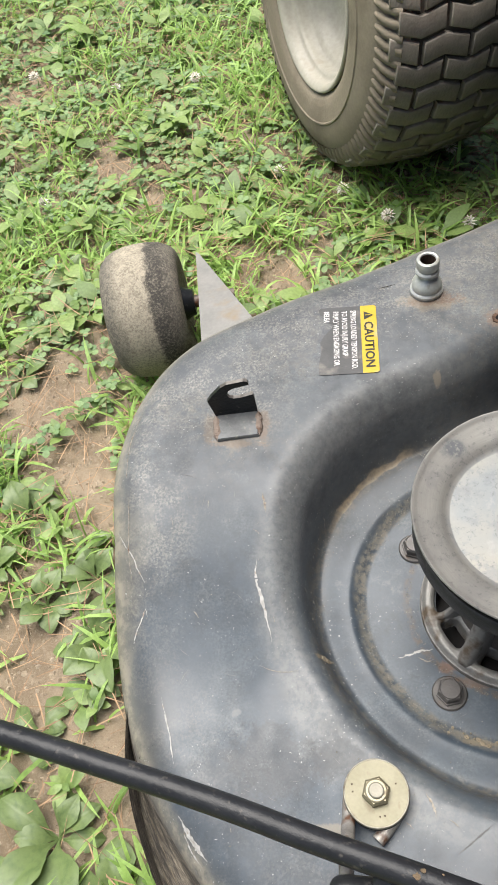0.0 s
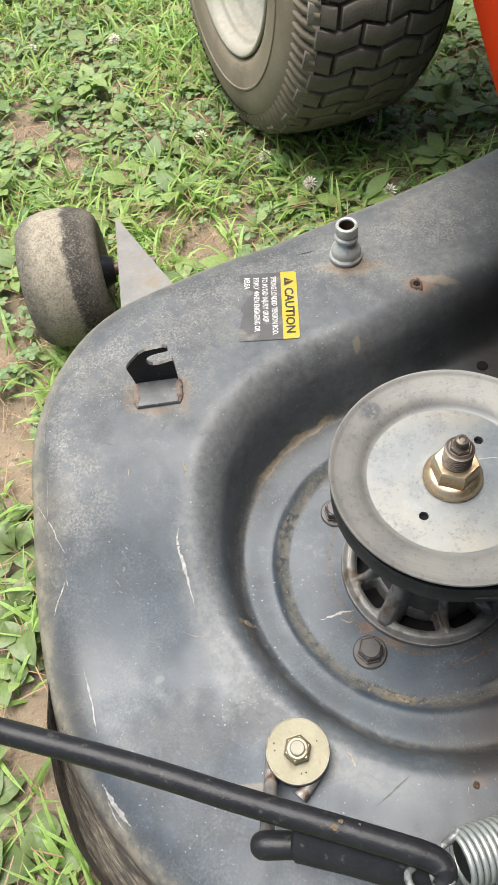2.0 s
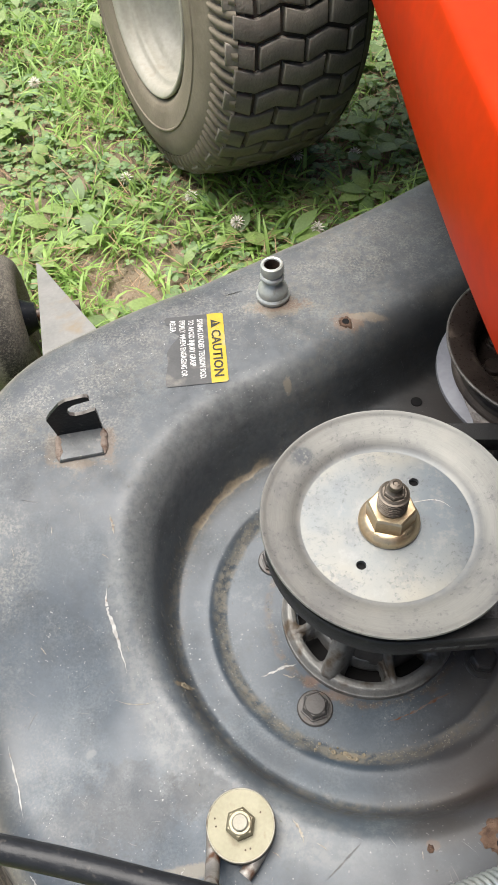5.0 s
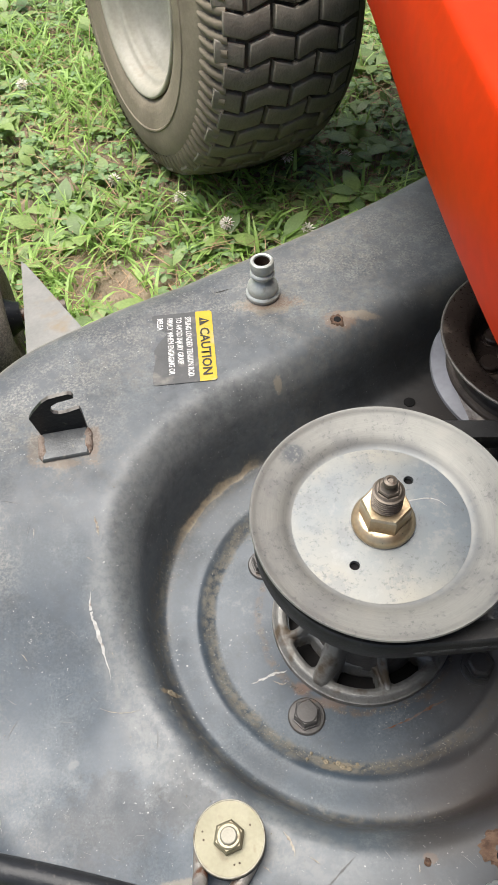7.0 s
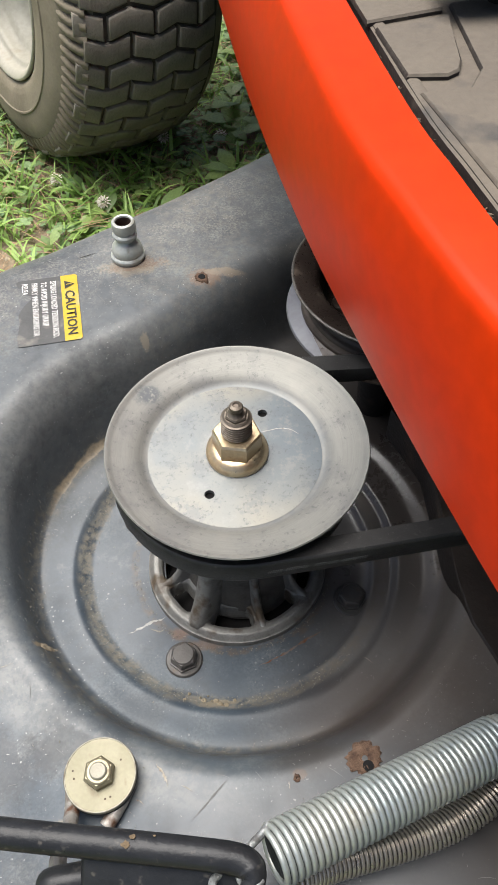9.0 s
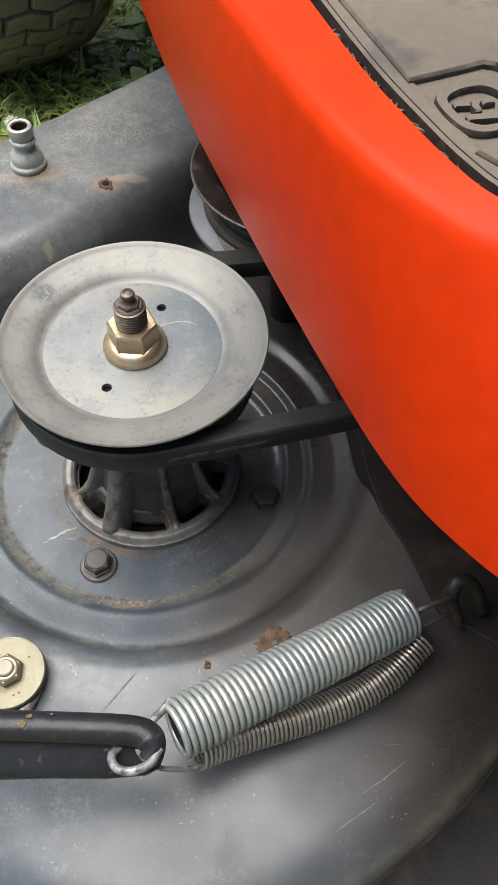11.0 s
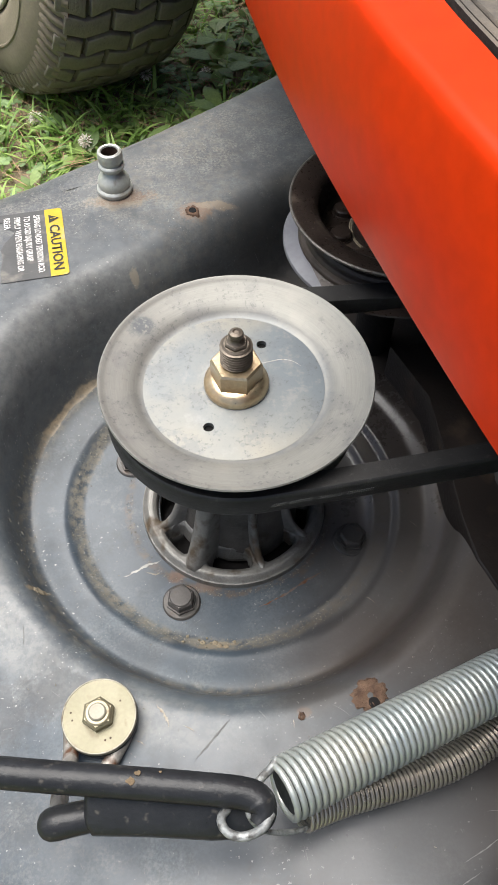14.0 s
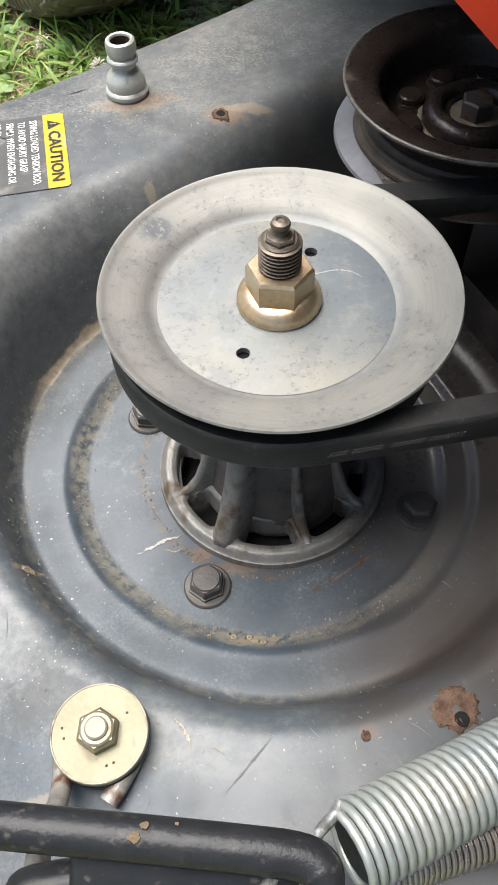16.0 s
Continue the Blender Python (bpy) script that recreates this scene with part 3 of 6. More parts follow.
def soil_build(co, xyz, op, grain, ease, blend, join):
    broad, lumps, sand = grain(co, 14, 6.0, 0.6), grain(co, 130, 9.0, 0.72), grain(co, 900, 4.0, 0.7)
    col = blend(ease(broad, 0.35, 0.65), (0.18, 0.134, 0.087), (0.265, 0.208, 0.142))
    col = blend(op("MULTIPLY", ease(lumps, 0.48, 0.36), 0.3), col, (0.12, 0.086, 0.055))
    col = blend(op("MULTIPLY", ease(lumps, 0.52, 0.64), 0.5), col, (0.3, 0.245, 0.175))
    col = blend(op("MULTIPLY", ease(sand, 0.45, 0.62), 0.4), col, (0.32, 0.262, 0.19))
    away = op("SQRT", op("ADD", op("MULTIPLY", xyz[0], xyz[0]), op("MULTIPLY", op("SUBTRACT", xyz[1], 0.5), op("SUBTRACT", xyz[1], 0.5))))
    turf = op("MULTIPLY", ease(op("ADD", away, op("MULTIPLY", broad, 0.3)), 0.95, 1.35), ease(lumps, 0.36, 0.46))
    col = blend(turf, col, blend(ease(grain(co, 60, 7.0, 0.7), 0.4, 0.6), (0.06, 0.11, 0.025), (0.15, 0.21, 0.06)))
    return col, op("ADD", op("MULTIPLY", lumps, 1.6), sand)


M_SOIL = vector_material("dry_soil", soil_build, 0.95, 1.0)
xs = np.concatenate([[-300, -60, -12, -3], np.linspace(-1.2, 1.2, 150), [3, 12, 60, 300]])
ys = np.concatenate([[-300, -60, -12, -3], np.linspace(-0.8, 2.2, 180), [4, 12, 60, 300]])
gv = [(x, y, ground_z(x, y)) for y in ys for x in xs]
nx = len(xs)
gf = [(j * nx + i, j * nx + i + 1, (j + 1) * nx + i + 1, (j + 1) * nx + i) for j in range(len(ys) - 1) for i in range(nx - 1)]
ground = tagged(from_arrays("ground", gv, gf, M_SOIL), "dry tan soil with thin patchy lawn", "ground", kind="structure")

# ---- mower deck ----
EDGE = [(-.215, .215), (-.17, .242), (-.124, .263), (-.077, .289), (-.028, .316), (.022, .345), (.065, .372), (.09, .39), (.15, .425), (.25, .44),
        (.36, .40), (.42, .25), (.41, 0), (.34, -.08), (.26, -.14), (.2, -.187), (.175, -.21), (.152, -.2285), (.13, -.2435), (.108, -.2545), (.096, -.2595), (.05, -.277), (0, -.288), (-.1, -.258), (-.15, -.229),
        (-.185, -.2043), (-.2133, -.1761), (-.234, -.153), (-.2508, -.1255), (-.2637, -.0955), (-.2725, -.066), (-.278, -.035), (-.283, .011), (-.291, .059), (-.288, .118), (-.272, .164), (-.246, .196)]
NA = 540
edge_a = np.array([math.atan2(y, x) % (2 * math.pi) for x, y in EDGE])
edge_r = np.array([math.hypot(x, y) for x, y in EDGE])
order = np.argsort(edge_a)
edge_a, edge_r = edge_a[order], edge_r[order]
angles = np.arange(NA) * 2 * math.pi / NA
rim_r = np.interp(angles, np.concatenate([edge_a - 2 * math.pi, edge_a, edge_a + 2 * math.pi]), np.tile(edge_r, 3))
for _ in range(22):
    rim_r = (np.roll(rim_r, 1) + rim_r * 2 + np.roll(rim_r, -1)) / 4
FLOOR, TROUGH = radians(31), 0.067


def rim_at(a):
    f = (a % (2 * math.pi)) / (2 * math.pi) * NA
    i = int(f) % NA
    return rim_r[i] + (rim_r[(i + 1) % NA] - rim_r[i]) * (f - int(f))


def plateau(x, y):
    """The upper face of the deck: high at the front, low round the tension rod."""
    low = 0.086 + 0.013 * smoothstep(-0.15, -0.05, x)
    return low + (0.138 - low) * smoothstep(-0.11, 0.085, y - 0.12 * (x + 0.2))


def deck_z(x, y):
    r, a = math.hypot(x, y), math.atan2(y, x)
    rel = math.degrees(a - FLOOR)
    rel = (rel + 180) % 360 - 180
    w = 1 - smoothstep(-50, 15, rel) * (1 - smoothstep(60, 95, rel))
    d = math.hypot(r * math.cos(radians(rel)) * w, r * math.sin(radians(rel)))
    far = smoothstep(-0.13, 0.09, y)
    rb = math.hypot(x + 0.005, y - 0.002)
    deg = math.degrees(math.atan2(y - 0.002, x + 0.005))
    twin = smoothstep(-78, -48, deg) * (1 - smoothstep(30, 65, deg))
    one = 0.008 * smoothstep(0.0962, 0.1095, rb) + 0.0015 * smoothstep(0.11, 0.13, rb)
    two = 0.0042 * smoothstep(0.0905, 0.0962, rb) + 0.0042 * smoothstep(0.1065, 0.1125, rb) + 0.005 * smoothstep(0.126, 0.139, rb)
    z = 0.058 + one + (two - one) * twin
    h = plateau(x, y)
    outer = 0.1445 + 0.0235 * far
    lo, hi = outer - 0.0165 - 0.014 * far, outer + 0.0095
    t = min(1.0, max(0.0, (d - lo) / (hi - lo)))
    z += (h - z) * (1 - (1 - t) ** 2.3) * smoothstep(-0.05, 0.42, t)
    e = 1 - min(1, max(0, (rim_at(a) - r) / 0.036))
    return z - 0.021 * (1 - math.sqrt(max(0, 1 - e * e)))


def flare_at(a):
    """How far the lower lip of the skirt stands out."""
    return float(np.interp(math.degrees(a) % 360, [165, 190, 195, 200, 206, 214, 221, 240, 262], [-.006, -.006, -.006, .001, .009, .017, .024, .026, -.005]))


def skirt_at(a, R, top, q):
    """The skirt drops from the rolled edge, then runs out into a sloping lip."""
    out = float(np.interp(q, [0, .45, .6, .75, .92, 1], [.0, .12, .3, .62, 1.0, 1.0]))
    down = float(np.interp(q, [0, .45, .6, .75, .92, 1], [.0, .3, .4, .5, .6, 1.0]))
    r = R + 0.0015 + flare_at(a) * out + 0.003 * noise.noise((a % (2 * math.pi) * 9, q * 2, 4.0)) * q
    return (r * math.cos(a), r * math.sin(a), top + (0.02 - top) * down)


def deck_shell():
    rows = np.concatenate([[0.052], np.linspace(0.06, 0.085, 5), np.linspace(0.088, 0.1145, 23), np.linspace(0.117, 0.178, 40)])
    fr = np.concatenate([np.linspace(0.03, 0.82, 32), np.linspace(0.84, 0.985, 9), [0.995, 1.0]])
    verts, faces = [], []
    for k, a in enumerate(angles):
        R = rim_r[k]
        ca, sa = math.cos(a), math.sin(a)
        rr = list(rows) + [0.178 + (R - 0.178) * f for f in fr]
        col = [(r * ca, r * sa, deck_z(r * ca, r * sa)) for r in rr]
        zt = col[-1][2]
        flare = flare_at(a)
        for q in (0.12, 0.3, 0.45, 0.6, 0.75, 0.9, 1.0):
            col.append(skirt_at(a, R, zt, q))
        r = R + 0.002 + flare - 0.004
        for q in (0.0, 1.0):
            col.append(((r - 0.002 * q) * ca, (r - 0.002 * q) * sa, 0.02 + (zt - 0.012) * q))
        verts += col
        m = len(col)
    for k in range(NA):
        k2 = (k + 1) % NA
        for i in range(m - 1):
            faces.append((k * m + i, k * m + i + 1, k2 * m + i + 1, k2 * m + i))
    me = bpy.data.meshes.new("shell")
    me.from_pydata(verts, [], faces)
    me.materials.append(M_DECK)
    finish(me, M_SKIRT, True, 60)
    me.polygons.foreach_set("material_index", [1 if p % (m - 1) >= m - 10 else 0 for p in range(len(faces))])
    return new("shell", me)


def skirt_point(deg, q, out=0.0006):
    """A place on the outer face of the skirt, q from its top (0) to its lower edge (1)."""
    a = radians(deg)
    R = rim_at(a)
    x, y, z = skirt_at(a, R, deck_z(R * math.cos(a), R * math.sin(a)), q)
    return (x + out * math.cos(a), y + out * math.sin(a), z + out)


deck = thing("mower_deck", (0, 0, 0.02), "dark grey enamelled steel mower deck, dusty and scratched", "mower deck")
shell = deck_shell()
shell.data.transform(Matrix.Translation((0, 0, -0.02)))
shell.parent = deck


def up_at(x, y):
    """A frame that lies on the deck: z along its normal there."""
    e = 0.004
    nrm = Vector((deck_z(x - e, y) - deck_z(x + e, y), deck_z(x, y - e) - deck_z(x, y + e), 2 * e)).normalized()
    return Matrix.Translation((x, y, deck_z(x, y))) @ nrm.to_track_quat("Z", "Y").to_matrix().to_4x4()


def hex_bolt(parent, x, y, z, r_washer, r_hex, h, material, turn=0.0, name="bolt"):
    b = part(name, lathe([(0, 0.0), (r_washer, 0.0), (r_washer, 0.0012), (r_washer * 0.93, 0.002), (0, 0.002)], 32, pose(x, y, z)), material, parent)
    bm = prism(hexagon(r_hex * 1.1, turn), 0.002, 0.004, pose(x, y, z))
    prism(hexagon(r_hex, turn), 0.003, 0.002 + h, pose(x, y, z), bm, bevel=0.0009)
    lathe([(0, 0.002 + h), (r_hex * 0.8, 0.002 + h), (r_hex * 0.74, 0.0027 + h), (0, 0.0027 + h)], 24, pose(x, y, z), bm)
    part("head", bm, material, b, smooth=False)
    return b


# ---- spindle under the pulley ----
spindle = thing("spindle_housing", (0, 0, 0.06), "grey cast spindle housing with ribbed windows, bolted into the deck bowl", "spindle housing")
# black disc added below the windows, for the shade inside the housing
part("inner_floor", lathe([(0, 0.0435), (0.0525, 0.0435), (0.0525, 0.04), (0, 0.04)], 40), M_FRAME, spindle, "dark disc standing in for shade inside the housing")
RIBS = (-164, -126, -79, -40, 0, 38, 76, 114, 155)
FAT = (1, 4, 7)


def window_edge(r, deg):
    """How far a place in the cast flange lies outside its nearest window (less than 0: within it)."""
    best = 1.0
    for k, a0 in enumerate(RIBS):
        a1 = RIBS[(k + 1) % 9]
        span = (a1 - a0) % 360
        rel_ = (deg - a0) % 360
        if rel_ > span:
            continue
        w0, w1 = (0.0062 if k in FAT else 0.003), (0.0062 if (k + 1) % 9 in FAT else 0.003)
        du = max(w0 - radians(rel_) * r, w1 - radians(span - rel_) * r) + 0.0042
        dv = max(0.0375 - r, r - 0.0512) + 0.0042
        out_ = math.hypot(max(du, 0), max(dv, 0)) + min(max(du, dv), 0) - 0.0042
        best = min(best, out_)
    return best


verts_, solid_ = [], []
radii_ = np.linspace(0.031, 0.0602, 52)
for i in range(540):
    deg = i * 360 / 540
    c, q = math.cos(radians(deg)), math.sin(radians(deg))
    for r in radii_:
        top_ = 0.0668 - 0.0042 * smoothstep(0.0545, 0.0602, r) ** 2 + 0.0012 * smoothstep(0.047, 0.037, r)
        e_ = window_edge(r, deg)
        solid_.append(e_ > -0.0019)
        verts_.append((r * c - 0.0028, r * q - 0.0008, top_ - 0.0012 * (1 - smoothstep(0.0, 0.0022, e_)) - 0.012 * (1 - smoothstep(-0.0016, 0.0, e_)) - 0.06))
    for r_, z_ in ((0.0606, 0.0585), (0.0602, 0.05)):
        verts_.append((r_ * c - 0.0028, r_ * q - 0.0008, z_ - 0.06))
        solid_.append(True)
m = len(radii_) + 2
faces_ = [(i * m + k, i * m + k + 1, ((i + 1) % 540) * m + k + 1, ((i + 1) % 540) * m + k) for i in range(540) for k in range(m - 1)]
faces_ = [f for f in faces_ if all(solid_[v] for v in f)]
flange = from_arrays("windowed_flange", verts_, faces_, M_CAST, True, 50)
flange.parent = spindle
# column tone mixes dark grease with shade painted in below the pulley
part("column", lathe([(0.028, 0.05), (0.0395, 0.0505), (0.0392, 0.064), (0.0378, 0.072), (0.0362, 0.08), (0.0332, 0.1), (0.0285, 0.13), (0.0295, 0.152), (0.022, 0.156), (0.0, 0.156)], 40), M_COLUMN, spindle, "greasy bearing column, darkened for the shade under the pulley")
for k, deg in enumerate(RIBS):
    a = radians(deg)
    c, s = math.cos(a), math.sin(a)
    fat = k in FAT
    thick = 0.0052 if fat else 0.0026
    path = [(0.058, 0.0655), (0.0565, 0.0685), (0.0535, 0.0735), (0.049, 0.081), (0.0435, 0.094), (0.038, 0.112), (0.0335, 0.135)] if fat else [(0.0535, 0.0668), (0.048, 0.0688), (0.043, 0.0752), (0.0392, 0.086), (0.0352, 0.101), (0.0305, 0.116)]
    bm = bmesh.new()
    rows_ = []
    for r, z in path:
        rows_.append([bm.verts.new((r0 * c - q * s - 0.002, r0 * s + q * c - 0.0006, z0)) for q, r0, z0 in ((-thick * 1.5, r - 0.012, z - 0.014), (-thick, r - 0.0012, z - 0.001), (-thick * 0.5, r + 0.0006, z + 0.0004), (thick * 0.5, r + 0.0006, z + 0.0004), (thick, r - 0.0012, z - 0.001), (thick * 1.5, r - 0.012, z - 0.014))])
    for p, q in zip(rows_, rows_[1:]):
        for i in range(5):
            bm.faces.new((p[i], p[i + 1], q[i + 1], q[i]))
    bm.faces.new(rows_[0])
    bm.faces.new(rows_[-1][::-1])
    part("rib", bm, M_CAST, spindle, angle=70)
for a in (-124, -29, 56, 148):
    x, y = 0.079 * math.cos(radians(a)), 0.079 * math.sin(radians(a))
    hex_bolt(spindle, x, y, deck_z(x, y) - 0.0003, 0.0118, 0.0086, 0.0078, M_BOLT, radians(a + 20), "flange_bolt")

# ---- drive pulley ----
pulley = thing("drive_pulley", (0, 0, 0.156), "zinc-plated steel belt pulley with brass-toned flange nut", "pulley")
sheave_bm = lathe([(0.0484, 0.1841), (0.0494, 0.1844), (0.0508, 0.1849), (0.0524, 0.1861), (0.0542, 0.1875), (0.057, 0.1889), (0.0625, 0.1908), (0.0685, 0.1926), (0.0706, 0.1936), (0.0718, 0.1947), (0.0727, 0.1949),
                   (0.0732, 0.194), (0.0722, 0.193), (0.0655, 0.1898), (0.059, 0.184), (0.0575, 0.179), (0.0575, 0.175), (0.059, 0.1715), (0.064, 0.1685), (0.0665, 0.1665),
                   (0.0665, 0.1655), (0.06, 0.164), (0.045, 0.162), (0.03, 0.156), (0, 0.156)], 120)
for v in sheave_bm.verts:
    if v.co.z > 0.183:
        v.co.x -= 0.0014 * smoothstep(0.062, 0.05, math.hypot(v.co.x, v.co.y))
part("sheave", sheave_bm, M_PULLEY, pulley, angle=55)
HOLES = [(0.0317 * math.cos(radians(a)), 0.0317 * math.sin(radians(a))) for a in (-125, 56)]
bm = bmesh.new()
edges_ = []
for x, y, r, n_ in [(-0.0014, 0, 0.0488, 120)] + [(x, y, 0.0028, 24) for x, y in HOLES]:
    ring_ = [bm.verts.new((x + r * math.cos(2 * math.pi * i / n_), y + r * math.sin(2 * math.pi * i / n_), 0.1845)) for i in range(n_)]
    edges_ += [bm.edges.new((ring_[i], ring_[(i + 1) % n_])) for i in range(n_)]
bmesh.ops.triangle_fill(bm, edges=edges_, use_beauty=True, use_dissolve=False)
for x, y in HOLES:
    lathe([(0.0028, 0.1845), (0.0028, 0.1818)], 24, pose(x, y, 0), bm)
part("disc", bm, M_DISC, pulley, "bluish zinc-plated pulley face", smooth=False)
for x, y in HOLES:
    part("hole_floor", lathe([(0, 0.1812), (0.0032, 0.1812), (0.0032, 0.1806), (0, 0.1806)], 20, pose(x, y, 0)), M_HOLE, pulley)
wire_ = spline([(0.0145, 0.0125), (0.02, 0.0132), (0.026, 0.0138), (0.032, 0.0122), (0.0365, 0.008)], 40)
bm = bmesh.new()
last = None
for i, (x, y) in enumerate(wire_):
    w_ = 0.0004 * (0.5 + abs(noise.noise((i * 0.4, 3.3, 0.7)))) * min(1, 0.2 + 0.2 * min(i, 39 - i))
    now = [bm.verts.new((x, y + q * w_, 0.18468)) for q in (-1, 1)]
    if last:
        bm.faces.new((last[0], last[1], now[1], now[0]))
    last = now
part("scrape", bm, M_PALE, pulley, "pale curved scrape", angle=180)
nut = part("flange_nut", lathe([(0, 0.1845), (0.0172, 0.1845), (0.0176, 0.1862), (0.0172, 0.1885), (0.0150, 0.1905), (0.0132, 0.192), (0, 0.192)], 48), M_YZINC, pulley)
bm = prism(hexagon(0.0138, 0.8), 0.190, 0.2035, bevel=0.0011)
part("hex", bm, M_YZINC, nut, smooth=False)
prof = [(0.0, 0.2), (0.0084, 0.2)]
z = 0.2005
while z < 0.2165:
    prof += [(0.0069, z), (0.0085, z + 0.0006), (0.0085, z + 0.0009), (0.0069, z + 0.0015)]
    z += 0.0018
prof += [(0.0074, z), (0.0064, z + 0.0008), (0, z + 0.0008)]
part("spindle_thread", lathe(prof, 32), M_THREAD, nut, "worn threaded spindle end", angle=25)
bm = prism(hexagon(0.0062, 0.3), z, z + 0.0026, bevel=0.0007)
lathe([(0.005, z + 0.0024), (0.0034, z + 0.0034), (0.0029, z + 0.0046), (0.003, z + 0.0056), (0.0037, z + 0.0066), (0.0039, z + 0.0076), (0.0034, z + 0.0087), (0.0018, z + 0.0094), (0.0013, z + 0.0087), (0, z + 0.0087)], 24, bm=bm)
part("grease_nipple", bm, M_THREAD, nut, "small grease nipple")

# ---- idler pulley ----
IX, IY = 0.118, 0.117
idler = thing("idler_pulley", (IX, IY, 0.09), "grimy black dished idler pulley, bright lower flange", "pulley")
at = pose(IX, IY, 0)
part("dish", lathe([(0.0, 0.178), (0.043, 0.178), (0.0465, 0.1798), (0.048, 0.184), (0.0488, 0.1925), (0.0505, 0.1965), (0.0545, 0.1988), (0.0655, 0.2008), (0.0672, 0.2012), (0.068, 0.2008), (0.0681, 0.1995), (0.0665, 0.1978), (0.056, 0.194), (0.0535, 0.188), (0.0525, 0.182), (0.05, 0.176), (0.0, 0.176)], 72, at), M_IDLER, idler)
part("lower_flange", lathe([(0.0515, 0.1815), (0.0535, 0.178), (0.058, 0.174), (0.068, 0.1708), (0.0695, 0.1706), (0.07, 0.1696), (0.068, 0.1685), (0.0, 0.167)], 72, at), M_IDLER, idler)
part("groove_ring", lathe([(0.05, 0.184), (0.0535, 0.1832), (0.0548, 0.1818), (0.0552, 0.1805), (0.0568, 0.1799), (0.0576, 0.1788), (0.058, 0.1776), (0.0598, 0.177), (0.0608, 0.1758), (0.0612, 0.174), (0.05, 0.173)], 72, at), M_GROOVE, idler, "ridged brown belt groove", angle=20)
# bright only along the left arc, tapering to both ends
bm = bmesh.new()
last = None
for i in range(25):
    a = radians(135 + 84 * i / 24)
    thin = 1 - math.sin(math.pi * i / 24) ** 0.6
    now = [bm.verts.new((IX + r * math.cos(a), IY + r * math.sin(a), z)) for r, z in ((0.0588 + 0.0112 * thin, 0.1742 - 0.0026 * thin), (0.0605 + 0.0096 * thin, 0.1738 - 0.0023 * thin), (0.065 + 0.0052 * thin, 0.1726 - 0.0011 * thin), (0.0702, 0.1714), (0.0708, 0.1698))]
    if last:
        for k in range(4):
            bm.faces.new((last[k], last[k + 1], now[k + 1], now[k]))
    last = now
part("worn_face", bm, M_BRIGHT, idler, "bright bare steel on the left arc of the flange")
part("hub_ring", lathe([(0.0135, 0.1780), (0.0262, 0.1780), (0.0266, 0.181), (0.0255, 0.1838), (0.023, 0.1862), (0.0195, 0.1866), (0.0172, 0.1852), (0.016, 0.1822), (0.0135, 0.1822)], 48, at, closed=True), M_IDLER, idler)
part("dust_ring", lathe([(0.0262, 0.1779), (0.0282, 0.1784), (0.0288, 0.1779)], 48, at), M_TANSPOT, idler, "tan dust packed round the hub")
# pale ring along the rim paints its thin highlight
part("rim_edge", lathe([(0.0668, 0.2013), (0.0676, 0.2016), (0.0683, 0.2011), (0.0684, 0.2002)], 96, at), M_EDGE, idler, "thin pale ring painted for the rim highlight")
part("bearing_face", lathe([(0, 0.1805), (0.0164, 0.1812), (0.0164, 0.1780), (0, 0.1780)], 32, at), M_TANSPOT, idler, "dusty tan bearing face")
bm = prism(hexagon(0.0085, 0.2), 0.1800, 0.1900, at, bevel=0.001)
part("nut", bm, M_RUSTY, idler, smooth=False)
for i in range(9):
    a = math.pi + 0.05 + 2 * math.pi * i / 9
    part("rivet", lathe([(0, 0.1780), (0.0078, 0.1780), (0.0076, 0.1786), (0.0068, 0.1788), (0.0066, 0.1815), (0.0058, 0.1823), (0.0, 0.1825)], 20, pose(IX + 0.0352 * math.cos(a), IY + 0.0352 * math.sin(a), 0)), M_IDLER, idler)
part("arm", prism([(IX - 0.02, IY - 0.02), (IX + 0.02, IY - 0.02), (IX + 0.2, IY + 0.1), (IX + 0.18, IY + 0.14), (IX - 0.02, IY + 0.02)], 0.155, 0.162), M_FRAME, idler)
part("axle", lathe([(0, 0.06), (0.014, 0.06), (0.014, 0.168), (0, 0.168)], 24, at), M_FRAME, idler)

# ---- drive belt ----
belt_path = [(0.46, 0.035 , 0.176), (0.25, 0.05, 0.176), (0.12, 0.0605, 0.1755), (0.03, 0.0655, 0.1755)]
belt_path += [(0.0665 * math.cos(a), 0.0665 * math.sin(a), 0.1755) for a in np.linspace(radians(80), radians(272), 40)]
belt_path += [(0.03, -0.0655, 0.1757), (0.08, -0.063, 0.1762), (0.15, -0.0595, 0.177), (0.3, -0.052, 0.178), (0.46, -0.045, 0.179)]
sec = [(0.0038, -0.0079), (0.0048, -0.0071), (0.0053, -0.0056), (0.0053, 0.0054), (0.0048, 0.007), (0.0038, 0.0078), (-0.0066, 0.0058), (-0.007, 0.005), (-0.007, -0.005), (-0.0066, -0.0058)]
belt_bm = sweep(belt_path, sec)
belt = thing("drive_belt", (0.2, -0.05, 0.17), "black rubber V-belt with frayed fabric edge", "drive belt")
part("belt_body", belt_bm, M_BELT, belt)
rnd = random.Random(12)
